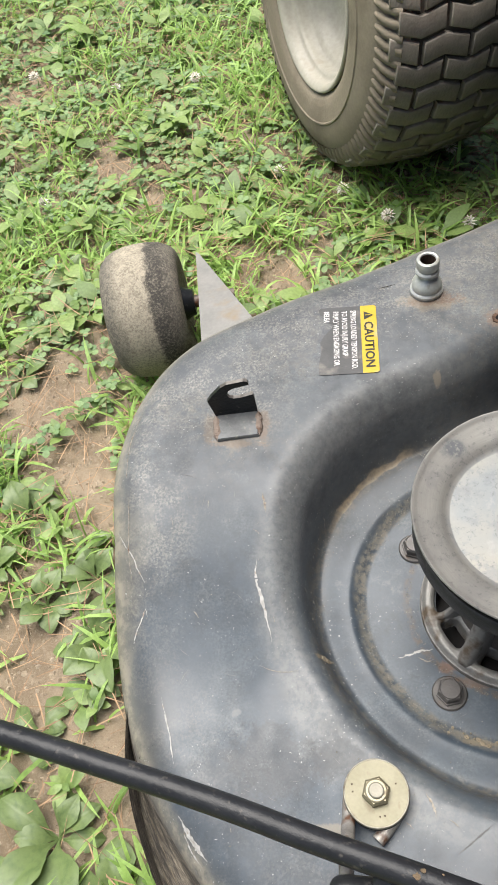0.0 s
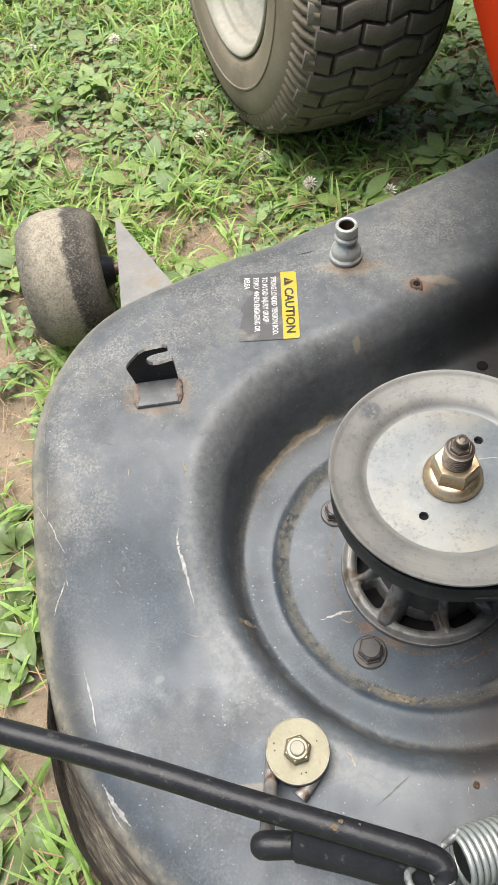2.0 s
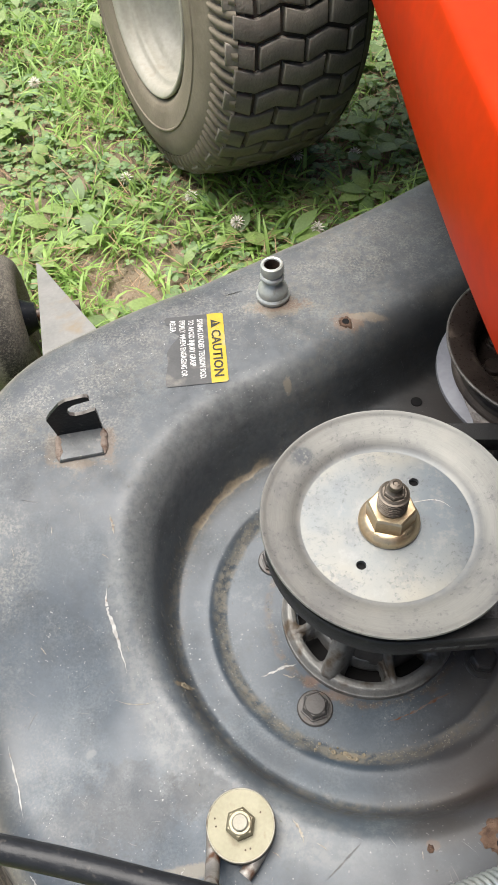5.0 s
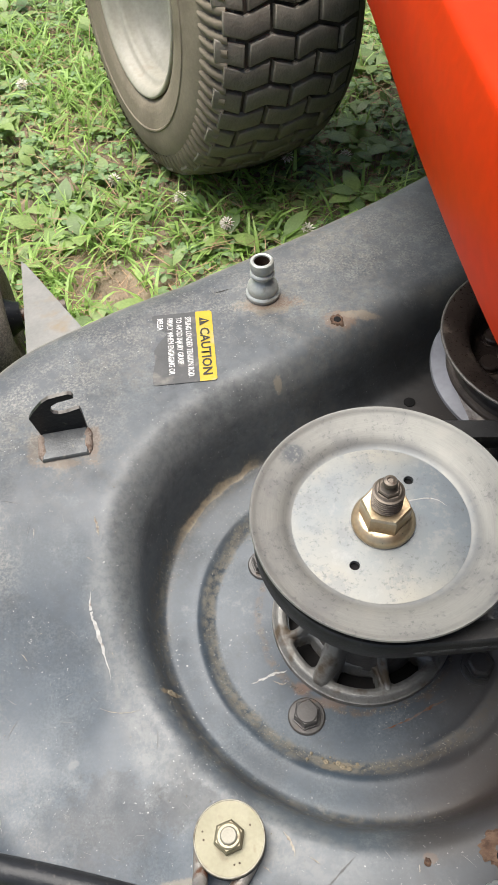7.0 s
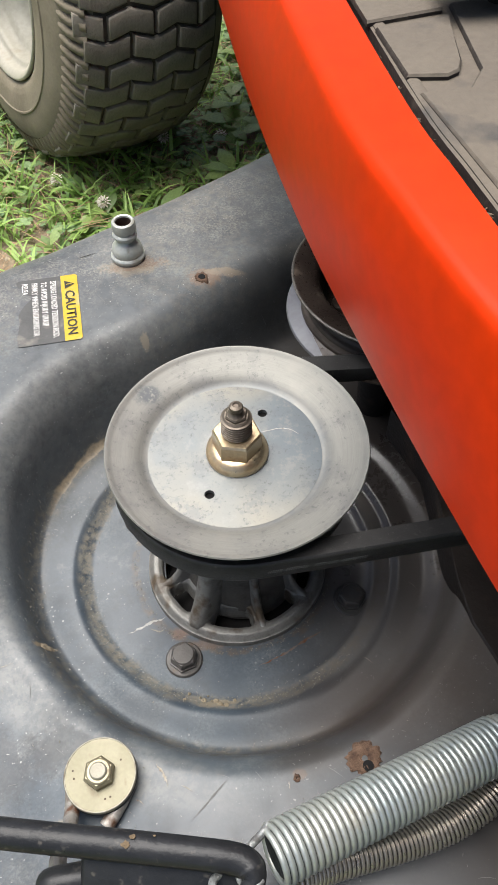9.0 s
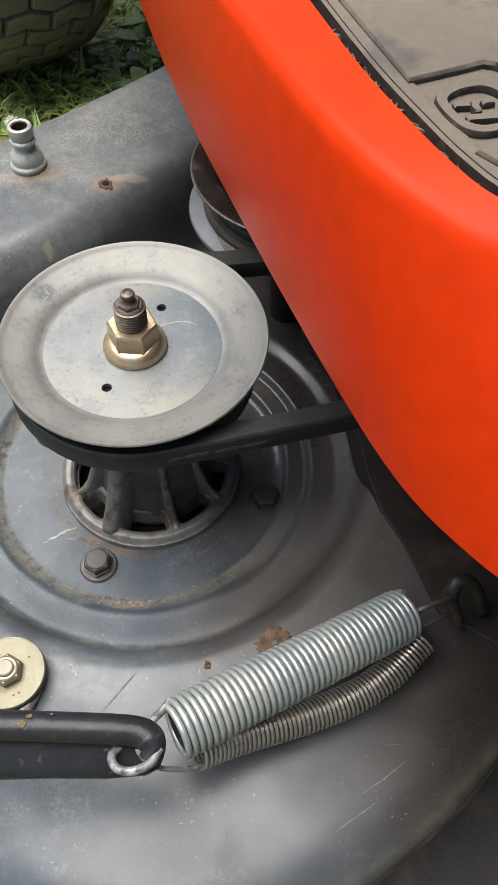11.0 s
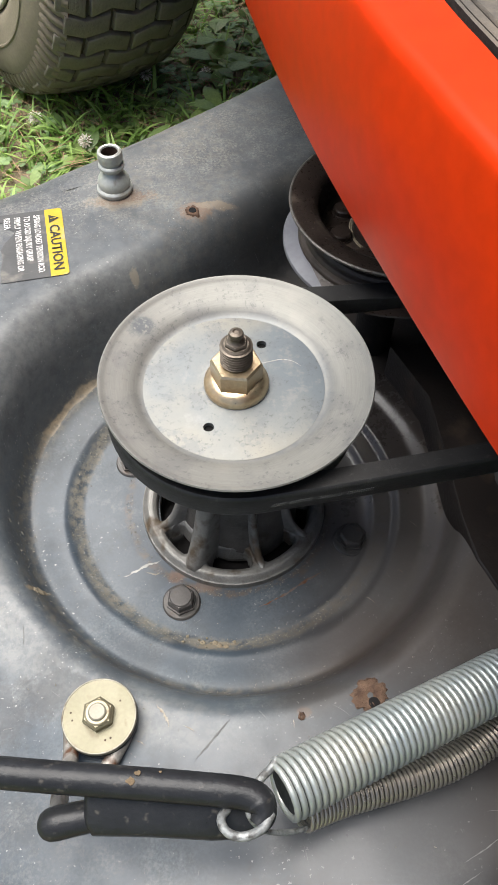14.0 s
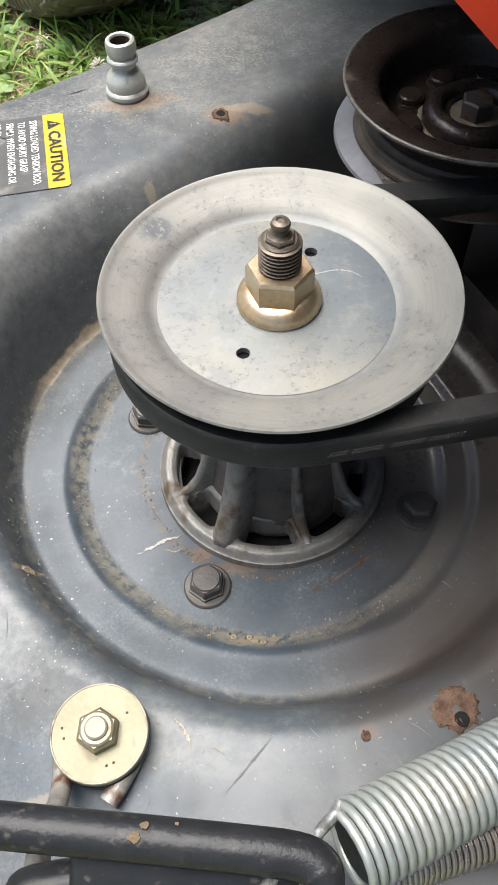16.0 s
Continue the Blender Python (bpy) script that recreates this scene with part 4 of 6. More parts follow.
for i in range(58):
    if i in (0, 9, 10, 24, 25, 26, 41, 42):
        continue
    x = 0.007 + 0.00092 * i
    y = -0.0719 + 0.00022 * max(0.0, (x - 0.006) / 0.0045)
    for lift in (-0.0008, 0.0008):
        h, w = rnd.uniform(0.0003, 0.0007), rnd.uniform(0.00012, 0.00024)
        part("worn_mark", prism([(-w, -h), (w, -h), (w, h), (-w, h)], 0, 0.00025, pose(x + 0.3 * lift, y, 0.1757 + lift + rnd.uniform(-0.0002, 0.0002), 90, 0, 2)), M_BELTMARK, belt, smooth=False)

# ---- tension rod ----
rod = thing("tension_rod", (-0.09, -0.185, 0.16), "black painted steel tension rod with flat hooked end", "tension rod")
rp = [(-0.75, -0.052, 0.172), (-0.4, -0.121, 0.17), (-0.197, -0.160, 0.169), (-0.118, -0.178, 0.168), (-0.066, -0.1895, 0.168), (-0.035, -0.1965, 0.1675), (-0.026, -0.1988, 0.167), (-0.0205, -0.2012, 0.1665), (-0.0182, -0.2047, 0.166), (-0.0182, -0.2085, 0.1655), (-0.021, -0.2117, 0.165)]
rs = [0.0066] * 46 + [0.0066 - 0.0026 * k / 13 for k in range(14)]
part("bar", tube(spline(rp, 60), rs, 16), M_BLACK, rod)
plate = [(-0.09, -0.188), (-0.03, -0.199), (-0.0185, -0.2025), (-0.0145, -0.2055), (-0.0142, -0.2095), (-0.017, -0.2132), (-0.023, -0.2145), (-0.04, -0.2125), (-0.065, -0.2075), (-0.089, -0.2035), (-0.0915, -0.199)]
bm = prism(plate, 0.1605, 0.1662, bevel=0.0022)
for v in bm.verts:
    v.co.z -= 0.55 * max(0.0, (-0.1925 - 0.2 * (v.co.x + 0.06)) - v.co.y)
part("flat_plate", bm, M_BLACK, rod, angle=60)

for cx, cy, r_, seed in ((-0.0695, -0.1892, 0.0022, 3), (-0.0667, -0.1866, 0.0015, 5), (-0.0575, -0.1872, 0.0009, 8)):
    rnd = random.Random(seed)
    ring_ = [(cx + r_ * rnd.uniform(0.5, 1.1) * math.cos(q), cy + 0.8 * r_ * rnd.uniform(0.5, 1.1) * math.sin(q)) for q in np.linspace(0, 2 * math.pi, 12)[:-1]]
    bm = prism(ring_, 0.168, 0.1695)
    for v in bm.verts:
        line = -0.178 - (v.co.x + 0.118) * 0.221
        v.co.z = 0.168 + math.sqrt(max(0.0, 0.0066 ** 2 - (v.co.y - line) ** 2)) + (0.0006 if v.co.z > 0.169 else -0.001)
    part("dirt_crust", bm, M_DIRT, rod, "dried tan dirt")

# ---- rod anchor: washer, nut, bent link ----
anchor = thing("rod_anchor", (-0.0905, -0.1415, 0.093), "yellow zinc washer and nut over a rusty bent link", "rod anchor")
at = pose(-0.0905, -0.1415, 0)
zw = deck_z(-0.0905, -0.1415)
part("washer", lathe([(0, 0.1045), (0.0186, 0.1045), (0.0191, 0.1052), (0.0191, 0.1068), (0.0186, 0.1074), (0, 0.1074)], 56, at), M_WASHER, anchor)
bm = prism(hexagon(0.0085, 0.35), 0.1074, 0.1128, at, bevel=0.0013)
part("nut", bm, M_NUT, anchor, smooth=False)
part("nut_collar", lathe([(0.0046, 0.1125), (0.0066, 0.1125), (0.0066, 0.1133), (0.0058, 0.1138), (0.0046, 0.1138)], 28, at, closed=True), M_NUT, anchor, angle=25)
part("stud", lathe([(0, zw - 0.001), (0.0045, zw - 0.001), (0.0045, 0.1146), (0.0038, 0.1153), (0, 0.1153)], 24, at), M_STUD, anchor, angle=25)
part("spacer", lathe([(0.005, zw - 0.001), (0.0175, zw - 0.001), (0.0175, zw + 0.003), (0.012, zw + 0.004), (0.012, 0.1045), (0.005, 0.1045)], 32, at, closed=True), M_BLACK, anchor)
part("rubber_ring", lathe([(0.017, 0.1), (0.0188, 0.1), (0.0192, 0.1012), (0.0192, 0.1038), (0.0188, 0.1045), (0.017, 0.1045)], 48, at, closed=True), M_BLACK, anchor, "black ring under the washer")
part("washer_edge", lathe([(0.0181, 0.1073), (0.0183, 0.1077), (0.0187, 0.1077), (0.0191, 0.1071), (0.0191, 0.1067)], 56, at), M_STUD, anchor, "worn bare washer edge")
for px_, py_ in ((-0.0142, 0.0035), (-0.0135, -0.0005), (0.0025, -0.0125), (0.0052, -0.0118), (-0.0065, 0.0042), (0.011, 0.006)):
    part("pit", lathe([(0, 0.10742), (0.0005, 0.10752), (0.0006, 0.1073)], 10, pose(-0.0905 + px_, -0.1415 + py_, 0)), M_DARKRUST, anchor)
loop = [(-0.1035, -0.1925, 0.148), (-0.1045, -0.182, 0.138), (-0.1055, -0.167, 0.112), (-0.106, -0.155, 0.1005), (-0.1055, -0.142, 0.0998), (-0.1005, -0.1315, 0.0998), (-0.0905, -0.127, 0.0998), (-0.081, -0.1305, 0.0998), (-0.0765, -0.14, 0.0998), (-0.0785, -0.15, 0.0996), (-0.084, -0.159, 0.0994), (-0.089, -0.1655, 0.099)]
part("bent_link", tube(spline(loop, 60), 0.0040, 12), M_LINK, anchor, "rusty bent steel link")
cap = [(-0.1118, -0.1966, 0.150), (-0.1112, -0.1966, 0.150), (-0.1098, -0.1965, 0.1502), (-0.1072, -0.1964, 0.1504), (-0.1035, -0.1962, 0.151), (-0.095, -0.1958, 0.1515), (-0.085, -0.1955, 0.152)]
part("plastic_cap", tube(cap, [0.001, 0.0032, 0.0052, 0.0066, 0.007, 0.0068, 0.0066], 18), M_BLACK, anchor)


# ---- springs ----
def coil(a, b, r, wire, turns, n=12):
    a, b = Vector(a), Vector(b)
    d = (b - a).normalized()
    u = d.orthogonal().normalized()
    v = d.cross(u)
    pts = []
    for i in range(turns * 16 + 1):
        q = 2 * math.pi * i / 16
        f = i / (turns * 16)
        taper = 1 - 0.03 * max(0, 1 - f * turns / 2) - 0.1 * max(0, 1 - (1 - f) * turns / 2)
        pts.append(a + (b - a) * f + (u * math.cos(q) + v * math.sin(q)) * (r - wire) * taper)
    return tube(pts, wire, n)


def coil_along(path, r, wire, turns, n=8):
    """A close-wound coil along a bent line."""
    fine_ = spline(path, 400)
    run_ = np.concatenate([[0], np.cumsum(np.linalg.norm(np.diff(fine_, axis=0), axis=1))])
    axis = [Vector([float(np.interp(q, run_, fine_[:, k])) for k in range(3)]) for q in np.linspace(0, run_[-1], turns * 16 + 1)]
    u = None
    pts = []
    for i, p in enumerate(axis):
        d = (axis[min(i + 1, len(axis) - 1)] - axis[max(i - 1, 0)]).normalized()
        u = d.orthogonal().normalized() if u is None else (u - d * u.dot(d)).normalized()
        q = 2 * math.pi * i / 16
        pts.append(p + (u * math.cos(q) + d.cross(u) * math.sin(q)) * (r - wire))
    return tube(pts, wire, n)


big = thing("extension_spring", (0.055, -0.18, 0.1), "large zinc-plated extension spring hooked to the tension rod", "spring")
S0, S1 = (-0.0085, -0.198, 0.1515), (0.1175, -0.1562, 0.128)
part("coil", coil(S0, S1, 0.0143, 0.00154, 40, 10), M_SPRING, big)
ax_ = (Vector(S1) - Vector(S0)).normalized()
plug_at = Matrix.Translation(Vector(S0) + ax_ * 0.003) @ ax_.to_track_quat("Z", "Y").to_matrix().to_4x4()
part("end_plug", lathe([(0, 0.0015), (0.006, 0.001), (0.0095, -0.0005), (0.0118, -0.0012), (0.0122, 0.001), (0.0122, 0.11), (0, 0.11)], 32, plug_at), M_BLACK, big, "dark scuffed plug in the open coil end")
hook = [(-0.008, -0.1855, 0.156), (-0.0118, -0.189, 0.1555), (-0.016, -0.192, 0.1555), (-0.0205, -0.1958, 0.1555), (-0.0245, -0.199, 0.157), (-0.03, -0.2015, 0.1605), (-0.0352, -0.2068, 0.1655), (-0.0335, -0.2125, 0.1685), (-0.0275, -0.2152, 0.169), (-0.0195, -0.2135, 0.1688), (-0.0148, -0.2082, 0.1678)]
part("hook", tube(spline(hook, 50), 0.0019, 10), M_HOOK, big, "hook worn to bright patches")
tail = [(0.119, -0.159, 0.134), (0.126, -0.158, 0.137), (0.135, -0.156, 0.135), (0.142, -0.154, 0.128), (0.148, -0.152, 0.118)]
part("tail_hook", tube(spline(tail, 30), 0.0016, 10), M_BOLT, big)
small = thing("extension_spring", (0.06, -0.19, 0.1), "thin steel extension spring sagging beside the large one", "spring")
part("coil", coil_along([(0.0, -0.2055, 0.136), (0.02, -0.2005, 0.127), (0.0555, -0.195, 0.1175), (0.0815, -0.1895, 0.114), (0.104, -0.1805, 0.114), (0.1245, -0.1675, 0.117)], 0.0085, 0.0009, 55, 8), M_DULLSPRING, small)
hook = [(0.0015, -0.211, 0.133), (-0.007, -0.2125, 0.1405), (-0.017, -0.2125, 0.153), (-0.0225, -0.2095, 0.162), (-0.0242, -0.205, 0.166), (-0.0225, -0.2, 0.164)]
part("hook", tube(spline(hook, 30), 0.0012, 8), M_HOOK, small)
tail = [(0.1245, -0.163, 0.122), (0.134, -0.161, 0.124), (0.146, -0.157, 0.117)]
part("tail_hook", tube(spline(tail, 16), 0.0011, 8), M_BOLT, small)

# ---- orange footrest panel ----
LOWER = [(-.02, .85, .31), (.0, .55, .31), (.018, .33, .31), (.026, .15, .31), (.036, .03, .31), (.0495, -.062, .31), (.0625, -.135, .31), (.0725, -.178, .31), (.0845, -.204, .31), (.0985, -.222, .31), (.125, -.24, .31), (.17, -.25, .31), (.3, -.25, .31), (.6, -.25, .31)]
CREASE = [(-.016, .85, .386), (.004, .55, .386), (.021, .33, .386), (.029, .15, .386), (.039, .0, .386), (.048, -.055, .386), (.0565, -.095, .386), (.066, -.125, .386), (.0765, -.146, .386), (.087, -.160, .386), (.105, -.172, .386), (.15, -.18, .386), (.3, -.18, .386), (.6, -.18, .386)]
TOP = [(.006, .85, .389), (.026, .55, .389), (.044, .33, .389), (.054, .15, .389), (.063, .0, .389), (.0695, -.05, .389), (.0755, -.09, .389), (.081, -.115, .389), (.0864, -.135, .389), (.0935, -.1503, .389), (.1085, -.1637, .389), (.15, -.1705, .389), (.3, -.1705, .389), (.6, -.1705, .389)]
L3, C3, T3 = (spline(q, 120) for q in (LOWER, CREASE, TOP))
bm = bmesh.new()
rings = []
for lo, cr, tp in zip(L3, C3, T3):
    lo, cr, tp = Vector(lo), Vector(cr), Vector(tp)
    out = Vector(((lo - tp).x, (lo - tp).y, 0)).normalized()
    inn = -out
    side = cr - lo
    pts = [lo + inn * 0.004 + Vector((0, 0, 0.006)), lo + inn * 0.0035, lo, lo + side * 0.04 + out * 0.0008]
    for f in (0.2, 0.4, 0.6, 0.8):
        pts.append(lo + side * f + out * 0.004 * math.sin(math.pi * f))
    a, b = cr + (lo - cr).normalized() * 0.0062, cr + (tp - cr).normalized() * 0.0055
    for f in (0.0, 0.25, 0.5, 0.75, 1.0):
        pts.append(a * (1 - f) ** 2 + cr * 2 * f * (1 - f) + b * f * f)
    pts += [tp, tp + inn * 0.001 + Vector((0, 0, -0.003)), tp + Vector((0, 0, -0.006)), cr + inn * 0.006 + Vector((0, 0, -0.008)), cr + inn * 0.0045 + Vector((0, 0, -0.02))]
    rings.append([bm.verts.new(p) for p in pts])
for a, b in zip(rings, rings[1:]):
    n_ = len(a)
    for k in range(n_):
        bm.faces.new((a[k], a[(k + 1) % n_], b[(k + 1) % n_], b[k]))
footrest = thing("footrest", (0.3, 0.1, 0.31), "glossy orange footrest panel with a dusty rubber mat", "footrest")
part("panel", bm, M_ORANGE, footrest, angle=50)
pan = [(float(p[0]) + 0.006, float(p[1]) + 0.002) for p in T3[::4]] + [(0.62, 0.85)]
part("floor_pan", prism(pan, 0.366, 0.383), M_FRAME, footrest)
mat_outline = [(float(p[0]) + 0.0035, float(p[1]) + 0.0015) for p in T3[::3]] + [(0.6, 0.85)]
mat = part("rubber_mat", prism(mat_outline, 0.382, 0.3885), M_MAT, footrest, "dusty brown-grey rubber mat")
PADS = [[(0.066, 0.0485), (0.0985, 0.0555), (0.118, 0.25), (0.052, 0.25)],
        [(0.0685, 0.044), (0.0995, 0.05), (0.0945, 0.0145), (0.0915, 0.0075), (0.0865, 0.0045), (0.0715, 0.0062)],
        [(0.0735, -0.0055), (0.092, -0.0045), (0.1, 0.008), (0.103, 0.06), (0.2, 0.075), (0.2, -0.1146), (0.1255, -0.1146), (0.1218, -0.1114), (0.1192, -0.1041), (0.1165, -0.1006), (0.1134, -0.0991), (0.1064, -0.1007), (0.0899, -0.104), (0.0838, -0.0675)],
        [(0.0971, -0.1368), (0.1132, -0.1328), (0.2, -0.1226), (0.2, -0.166), (0.1185, -0.1615), (0.11, -0.155), (0.105, -0.149)]]
for p in PADS:
    part("raised_pad", prism([(x - 0.0042, y + 0.0034) for x, y in p], 0.3885, 0.3908, bevel=0.0009), M_MAT, mat)
sh = [(0.0909, -0.1152), (0.0971, -0.1097), (0.106, -0.1086), (0.1109, -0.1123), (0.1141, -0.1195), (0.1105, -0.1278), (0.1054, -0.131), (0.0978, -0.1315), (0.0928, -0.1269)]
sh = [(x - 0.0009, y + 0.005) for x, y in sh]
cx_, cy_ = 0.1016, -0.1148
ring_o = spline(sh[-2:] + sh + sh[:3], 105)[16:88]


def raised_ring(outline, inner, z0, z1):
    """A raised closed rim: outer wall, flat top with eased edges, inner wall."""
    bm = bmesh.new()
    loops = []
    for k, z in ((1.0, z0), (1.0, z1 - 0.0006), (0.975, z1), (inner + 0.025, z1), (inner, z1 - 0.0006), (inner, z0)):
        loops.append([bm.verts.new((cx_ + (x - cx_) * k, cy_ + (y - cy_) * k, z)) for x, y in outline])
    n_ = len(outline)
    for a_, b_ in zip(loops, loops[1:]):
        for i in range(n_):
            bm.faces.new((a_[i], a_[(i + 1) % n_], b_[(i + 1) % n_], b_[i]))
    return bm


emblem = part("emblem_rim", raised_ring(ring_o, 0.72, 0.3883, 0.3906), M_MAT, mat)
for (x0, y0), (x1, y1), w_ in (((0.0952, -0.1182), (0.1004, -0.1186), 0.0011), ((0.1002, -0.1176), (0.101, -0.1218), 0.0011), ((0.1032, -0.1182), (0.1066, -0.118), 0.0011), ((0.0968, -0.1243), (0.1066, -0.1248), 0.0013)):
    x0, y0, x1, y1 = x0 - 0.0009, y0 + 0.005, x1 - 0.0009, y1 + 0.005
    d_ = Vector((x1 - x0, y1 - y0)).normalized() * w_
    part("emblem_bar", prism([(x0 - d_.y, y0 + d_.x), (x0 + d_.y, y0 - d_.x), (x1 + d_.y, y1 - d_.x), (x1 - d_.y, y1 + d_.x)], 0.3883, 0.3903, bevel=0.0005), M_MAT, mat)
rim_path = [(float(p[0]) + 0.0072, float(p[1]) + 0.0035, 0.3885) for p in T3[20:112]]
part("mat_edge", sweep(rim_path, [(-0.0026, -0.0005), (-0.0024, 0.0004), (-0.0014, 0.001), (0.0014, 0.001), (0.0024, 0.0004), (0.0026, -0.0005)]), M_MAT, mat)
# dust lies on level faces; bare upright sides carry painted-in shade
for ob in [mat] + [c for c in mat.children]:
    ob.data.materials.append(M_MATSIDE)
    for p in ob.data.polygons:
        if p.normal.z < 0.55:
            p.material_index = 1
pedal = thing("foot_pedal", (0.1, 0.06, 0.3905), "dark rubber foot pedal resting over the mat", "pedal")
oval = [(0.007 + 0.0155 * math.cos(2 * math.pi * k / 20), 0.0062 * math.sin(2 * math.pi * k / 20)) for k in range(20)]
bm = bmesh.new()
for (x, k) in ((0.09, 0.35), (0.091, 0.7), (0.0945, 0.95), (0.1, 1.0), (0.13, 1.0), (0.16, 1.0)):
    for a, b in oval:
        bm.verts.new((x, 0.061 - (0.007 + (a - 0.007) * k) + 0.008, 0.4025 + b * k))
bm.verts.ensure_lookup_table()
for r_ in range(5):
    for k in range(20):
        bm.faces.new([bm.verts[r_ * 20 + k], bm.verts[r_ * 20 + (k + 1) % 20], bm.verts[(r_ + 1) * 20 + (k + 1) % 20], bm.verts[(r_ + 1) * 20 + k]])
bm.faces.new(bm.verts[:20])
bm.faces.new(bm.verts[-20:])
part("pad", bm, M_FRAME, pedal)
part("stem", tube([(0.12, 0.064, 0.389), (0.12, 0.062, 0.4)], 0.006), M_FRAME, pedal)

# ---- tractor frame under the footrest, unseen blocks that cut off light ----
def rounded(bm, r):
    """Rounds every edge of a closed block."""
    bmesh.ops.recalc_face_normals(bm, faces=bm.faces)
    bmesh.ops.remove_doubles(bm, verts=bm.verts, dist=1e-5)
    bmesh.ops.bevel(bm, geom=bm.edges[:], offset=r, segments=4, profile=0.5, affect="EDGES", clamp_overlap=True)
    return bm


frame_rail = thing("chassis", (0.3, 0.2, 0.2), "grimy black steel chassis under the footrest", "chassis")
# rail set here to block light from the right
part("rail", prism([(0.2, -0.17), (0.26, -0.17), (0.26, 0.85), (0.2, 0.85)], 0.21, 0.367), M_FRAME, frame_rail)
part("cross_member", prism([(0.06, 0.42), (0.4, 0.42), (0.4, 0.47), (0.06, 0.47)], 0.3, 0.367), M_FRAME, frame_rail)
part("hanger", prism([(0.225, -0.05), (0.245, -0.05), (0.245, 0.02), (0.225, 0.02)], 0.09, 0.25), M_FRAME, frame_rail)
part("side_plate", prism([(0.44, -0.25), (0.46, -0.25), (0.46, 0.8), (0.44, 0.8)], 0.02, 0.38), M_FRAME, frame_rail)
# unseen blocks added to keep sky light off the right of the deck
part("console", rounded(prism([(0.42, 0.1), (0.75, 0.1), (0.8, 0.85), (0.42, 0.85)], 0.38, 0.9), 0.08), M_FRAME, frame_rail)
part("rear_body", rounded(prism([(0.2, -0.95), (0.8, -0.95), (0.8, -0.3), (0.3, -0.3), (0.22, -0.34), (0.2, -0.4)], 0.12, 0.7), 0.05), M_FRAME, frame_rail)
# dark sheet laid on the ground for the shade beyond the deck rim
part("belly_pan", prism([(0.02, -0.62), (0.7, -0.62), (0.7, -0.05), (0.3, -0.05), (0.12, -0.2), (0.02, -0.26)], 0.004, 0.018), M_FRAME, frame_rail)
part("front_plate", prism([(0.2, 0.5), (0.46, 0.5), (0.46, 0.52), (0.2, 0.52)], 0.1, 0.37), M_FRAME, frame_rail)

# ---- plates, brackets, fittings on the deck ----
seam = [(0.12, 0.0848), (0.1344, 0.0386), (0.1318, -0.0128), (0.1287, -0.0539), (0.1297, -0.0816), (0.1364, -0.1052), (0.1426, -0.1494)] + [(0.17, -0.175), (0.2, -0.19), (0.4, -0.2), (0.4, 0.09), (0.25, 0.09)]
cover = part("cover_plate", prism(seam, 0.068, 0.1015, bevel=0.0008), M_COVER, deck, "dark grimy sheet cover")
part("spring_bracket", tube(spline([(0.148, -0.16, 0.108), (0.144, -0.152, 0.122), (0.147, -0.146, 0.1295), (0.154, -0.146, 0.129), (0.16, -0.15, 0.12), (0.163, -0.155, 0.108)], 30), 0.0042, 10), M_COVER, deck)

bracket = part("latch_bracket", prism([(-0.2106, 0.0827), (-0.1803, 0.088), (-0.1838, 0.111), (-0.2144, 0.106)], 0.1365, 0.1408, bevel=0.0012), M_TAB, deck, "black bent steel latch tab with a hooked slot")
HOOK = [(0.0, -0.003), (-0.0035, 0.017), (0.0, 0.022), (0.008, 0.0305), (0.013, 0.0335), (0.026, 0.035), (0.0285, 0.034), (0.029, 0.0305), (0.0175, 0.0285), (0.0135, 0.0262),
        (0.0118, 0.0225), (0.0128, 0.019), (0.016, 0.0172), (0.021, 0.0172), (0.0305, 0.0195), (0.031, 0.014), (0.0312, -0.003)]
turn = Matrix.Translation((-0.2144, 0.1045, 0.1415)) @ pose(0, 0, 0, 90, 0, 9.0)
tab = part("hooked_tab", prism(HOOK, -0.003, 0.0, turn), M_BLACK, bracket, smooth=False)
tab.data.materials.append(M_EDGE)
for p in tab.data.polygons:
    if len(p.vertices) == 4 and (p.center + Vector((0, 0, 0.02))).z > 0.152 and p.center.x > -0.2055:
        p.material_index = 1
for a_, b_, s_ in (((-0.2102, 0.0835), (-0.2146, 0.1065), 1), ((-0.1806, 0.0885), (-0.1838, 0.1105), 2)):
    line_ = [(a_[0] + (b_[0] - a_[0]) * f, a_[1] + (b_[1] - a_[1]) * f) for f in np.linspace(0, 1, 14)]
    part("weld_bead", tube([(x_, y_, deck_z(x_, y_) + 0.0002) for x_, y_ in line_], [0.0038 * min(1, 0.35 + 0.25 * min(k, 13 - k)) * (0.85 + 0.2 * noise.noise((k * 0.6, s_ * 3.1, 0.4))) for k in range(14)], 10), M_WELD, bracket, "rusty weld")


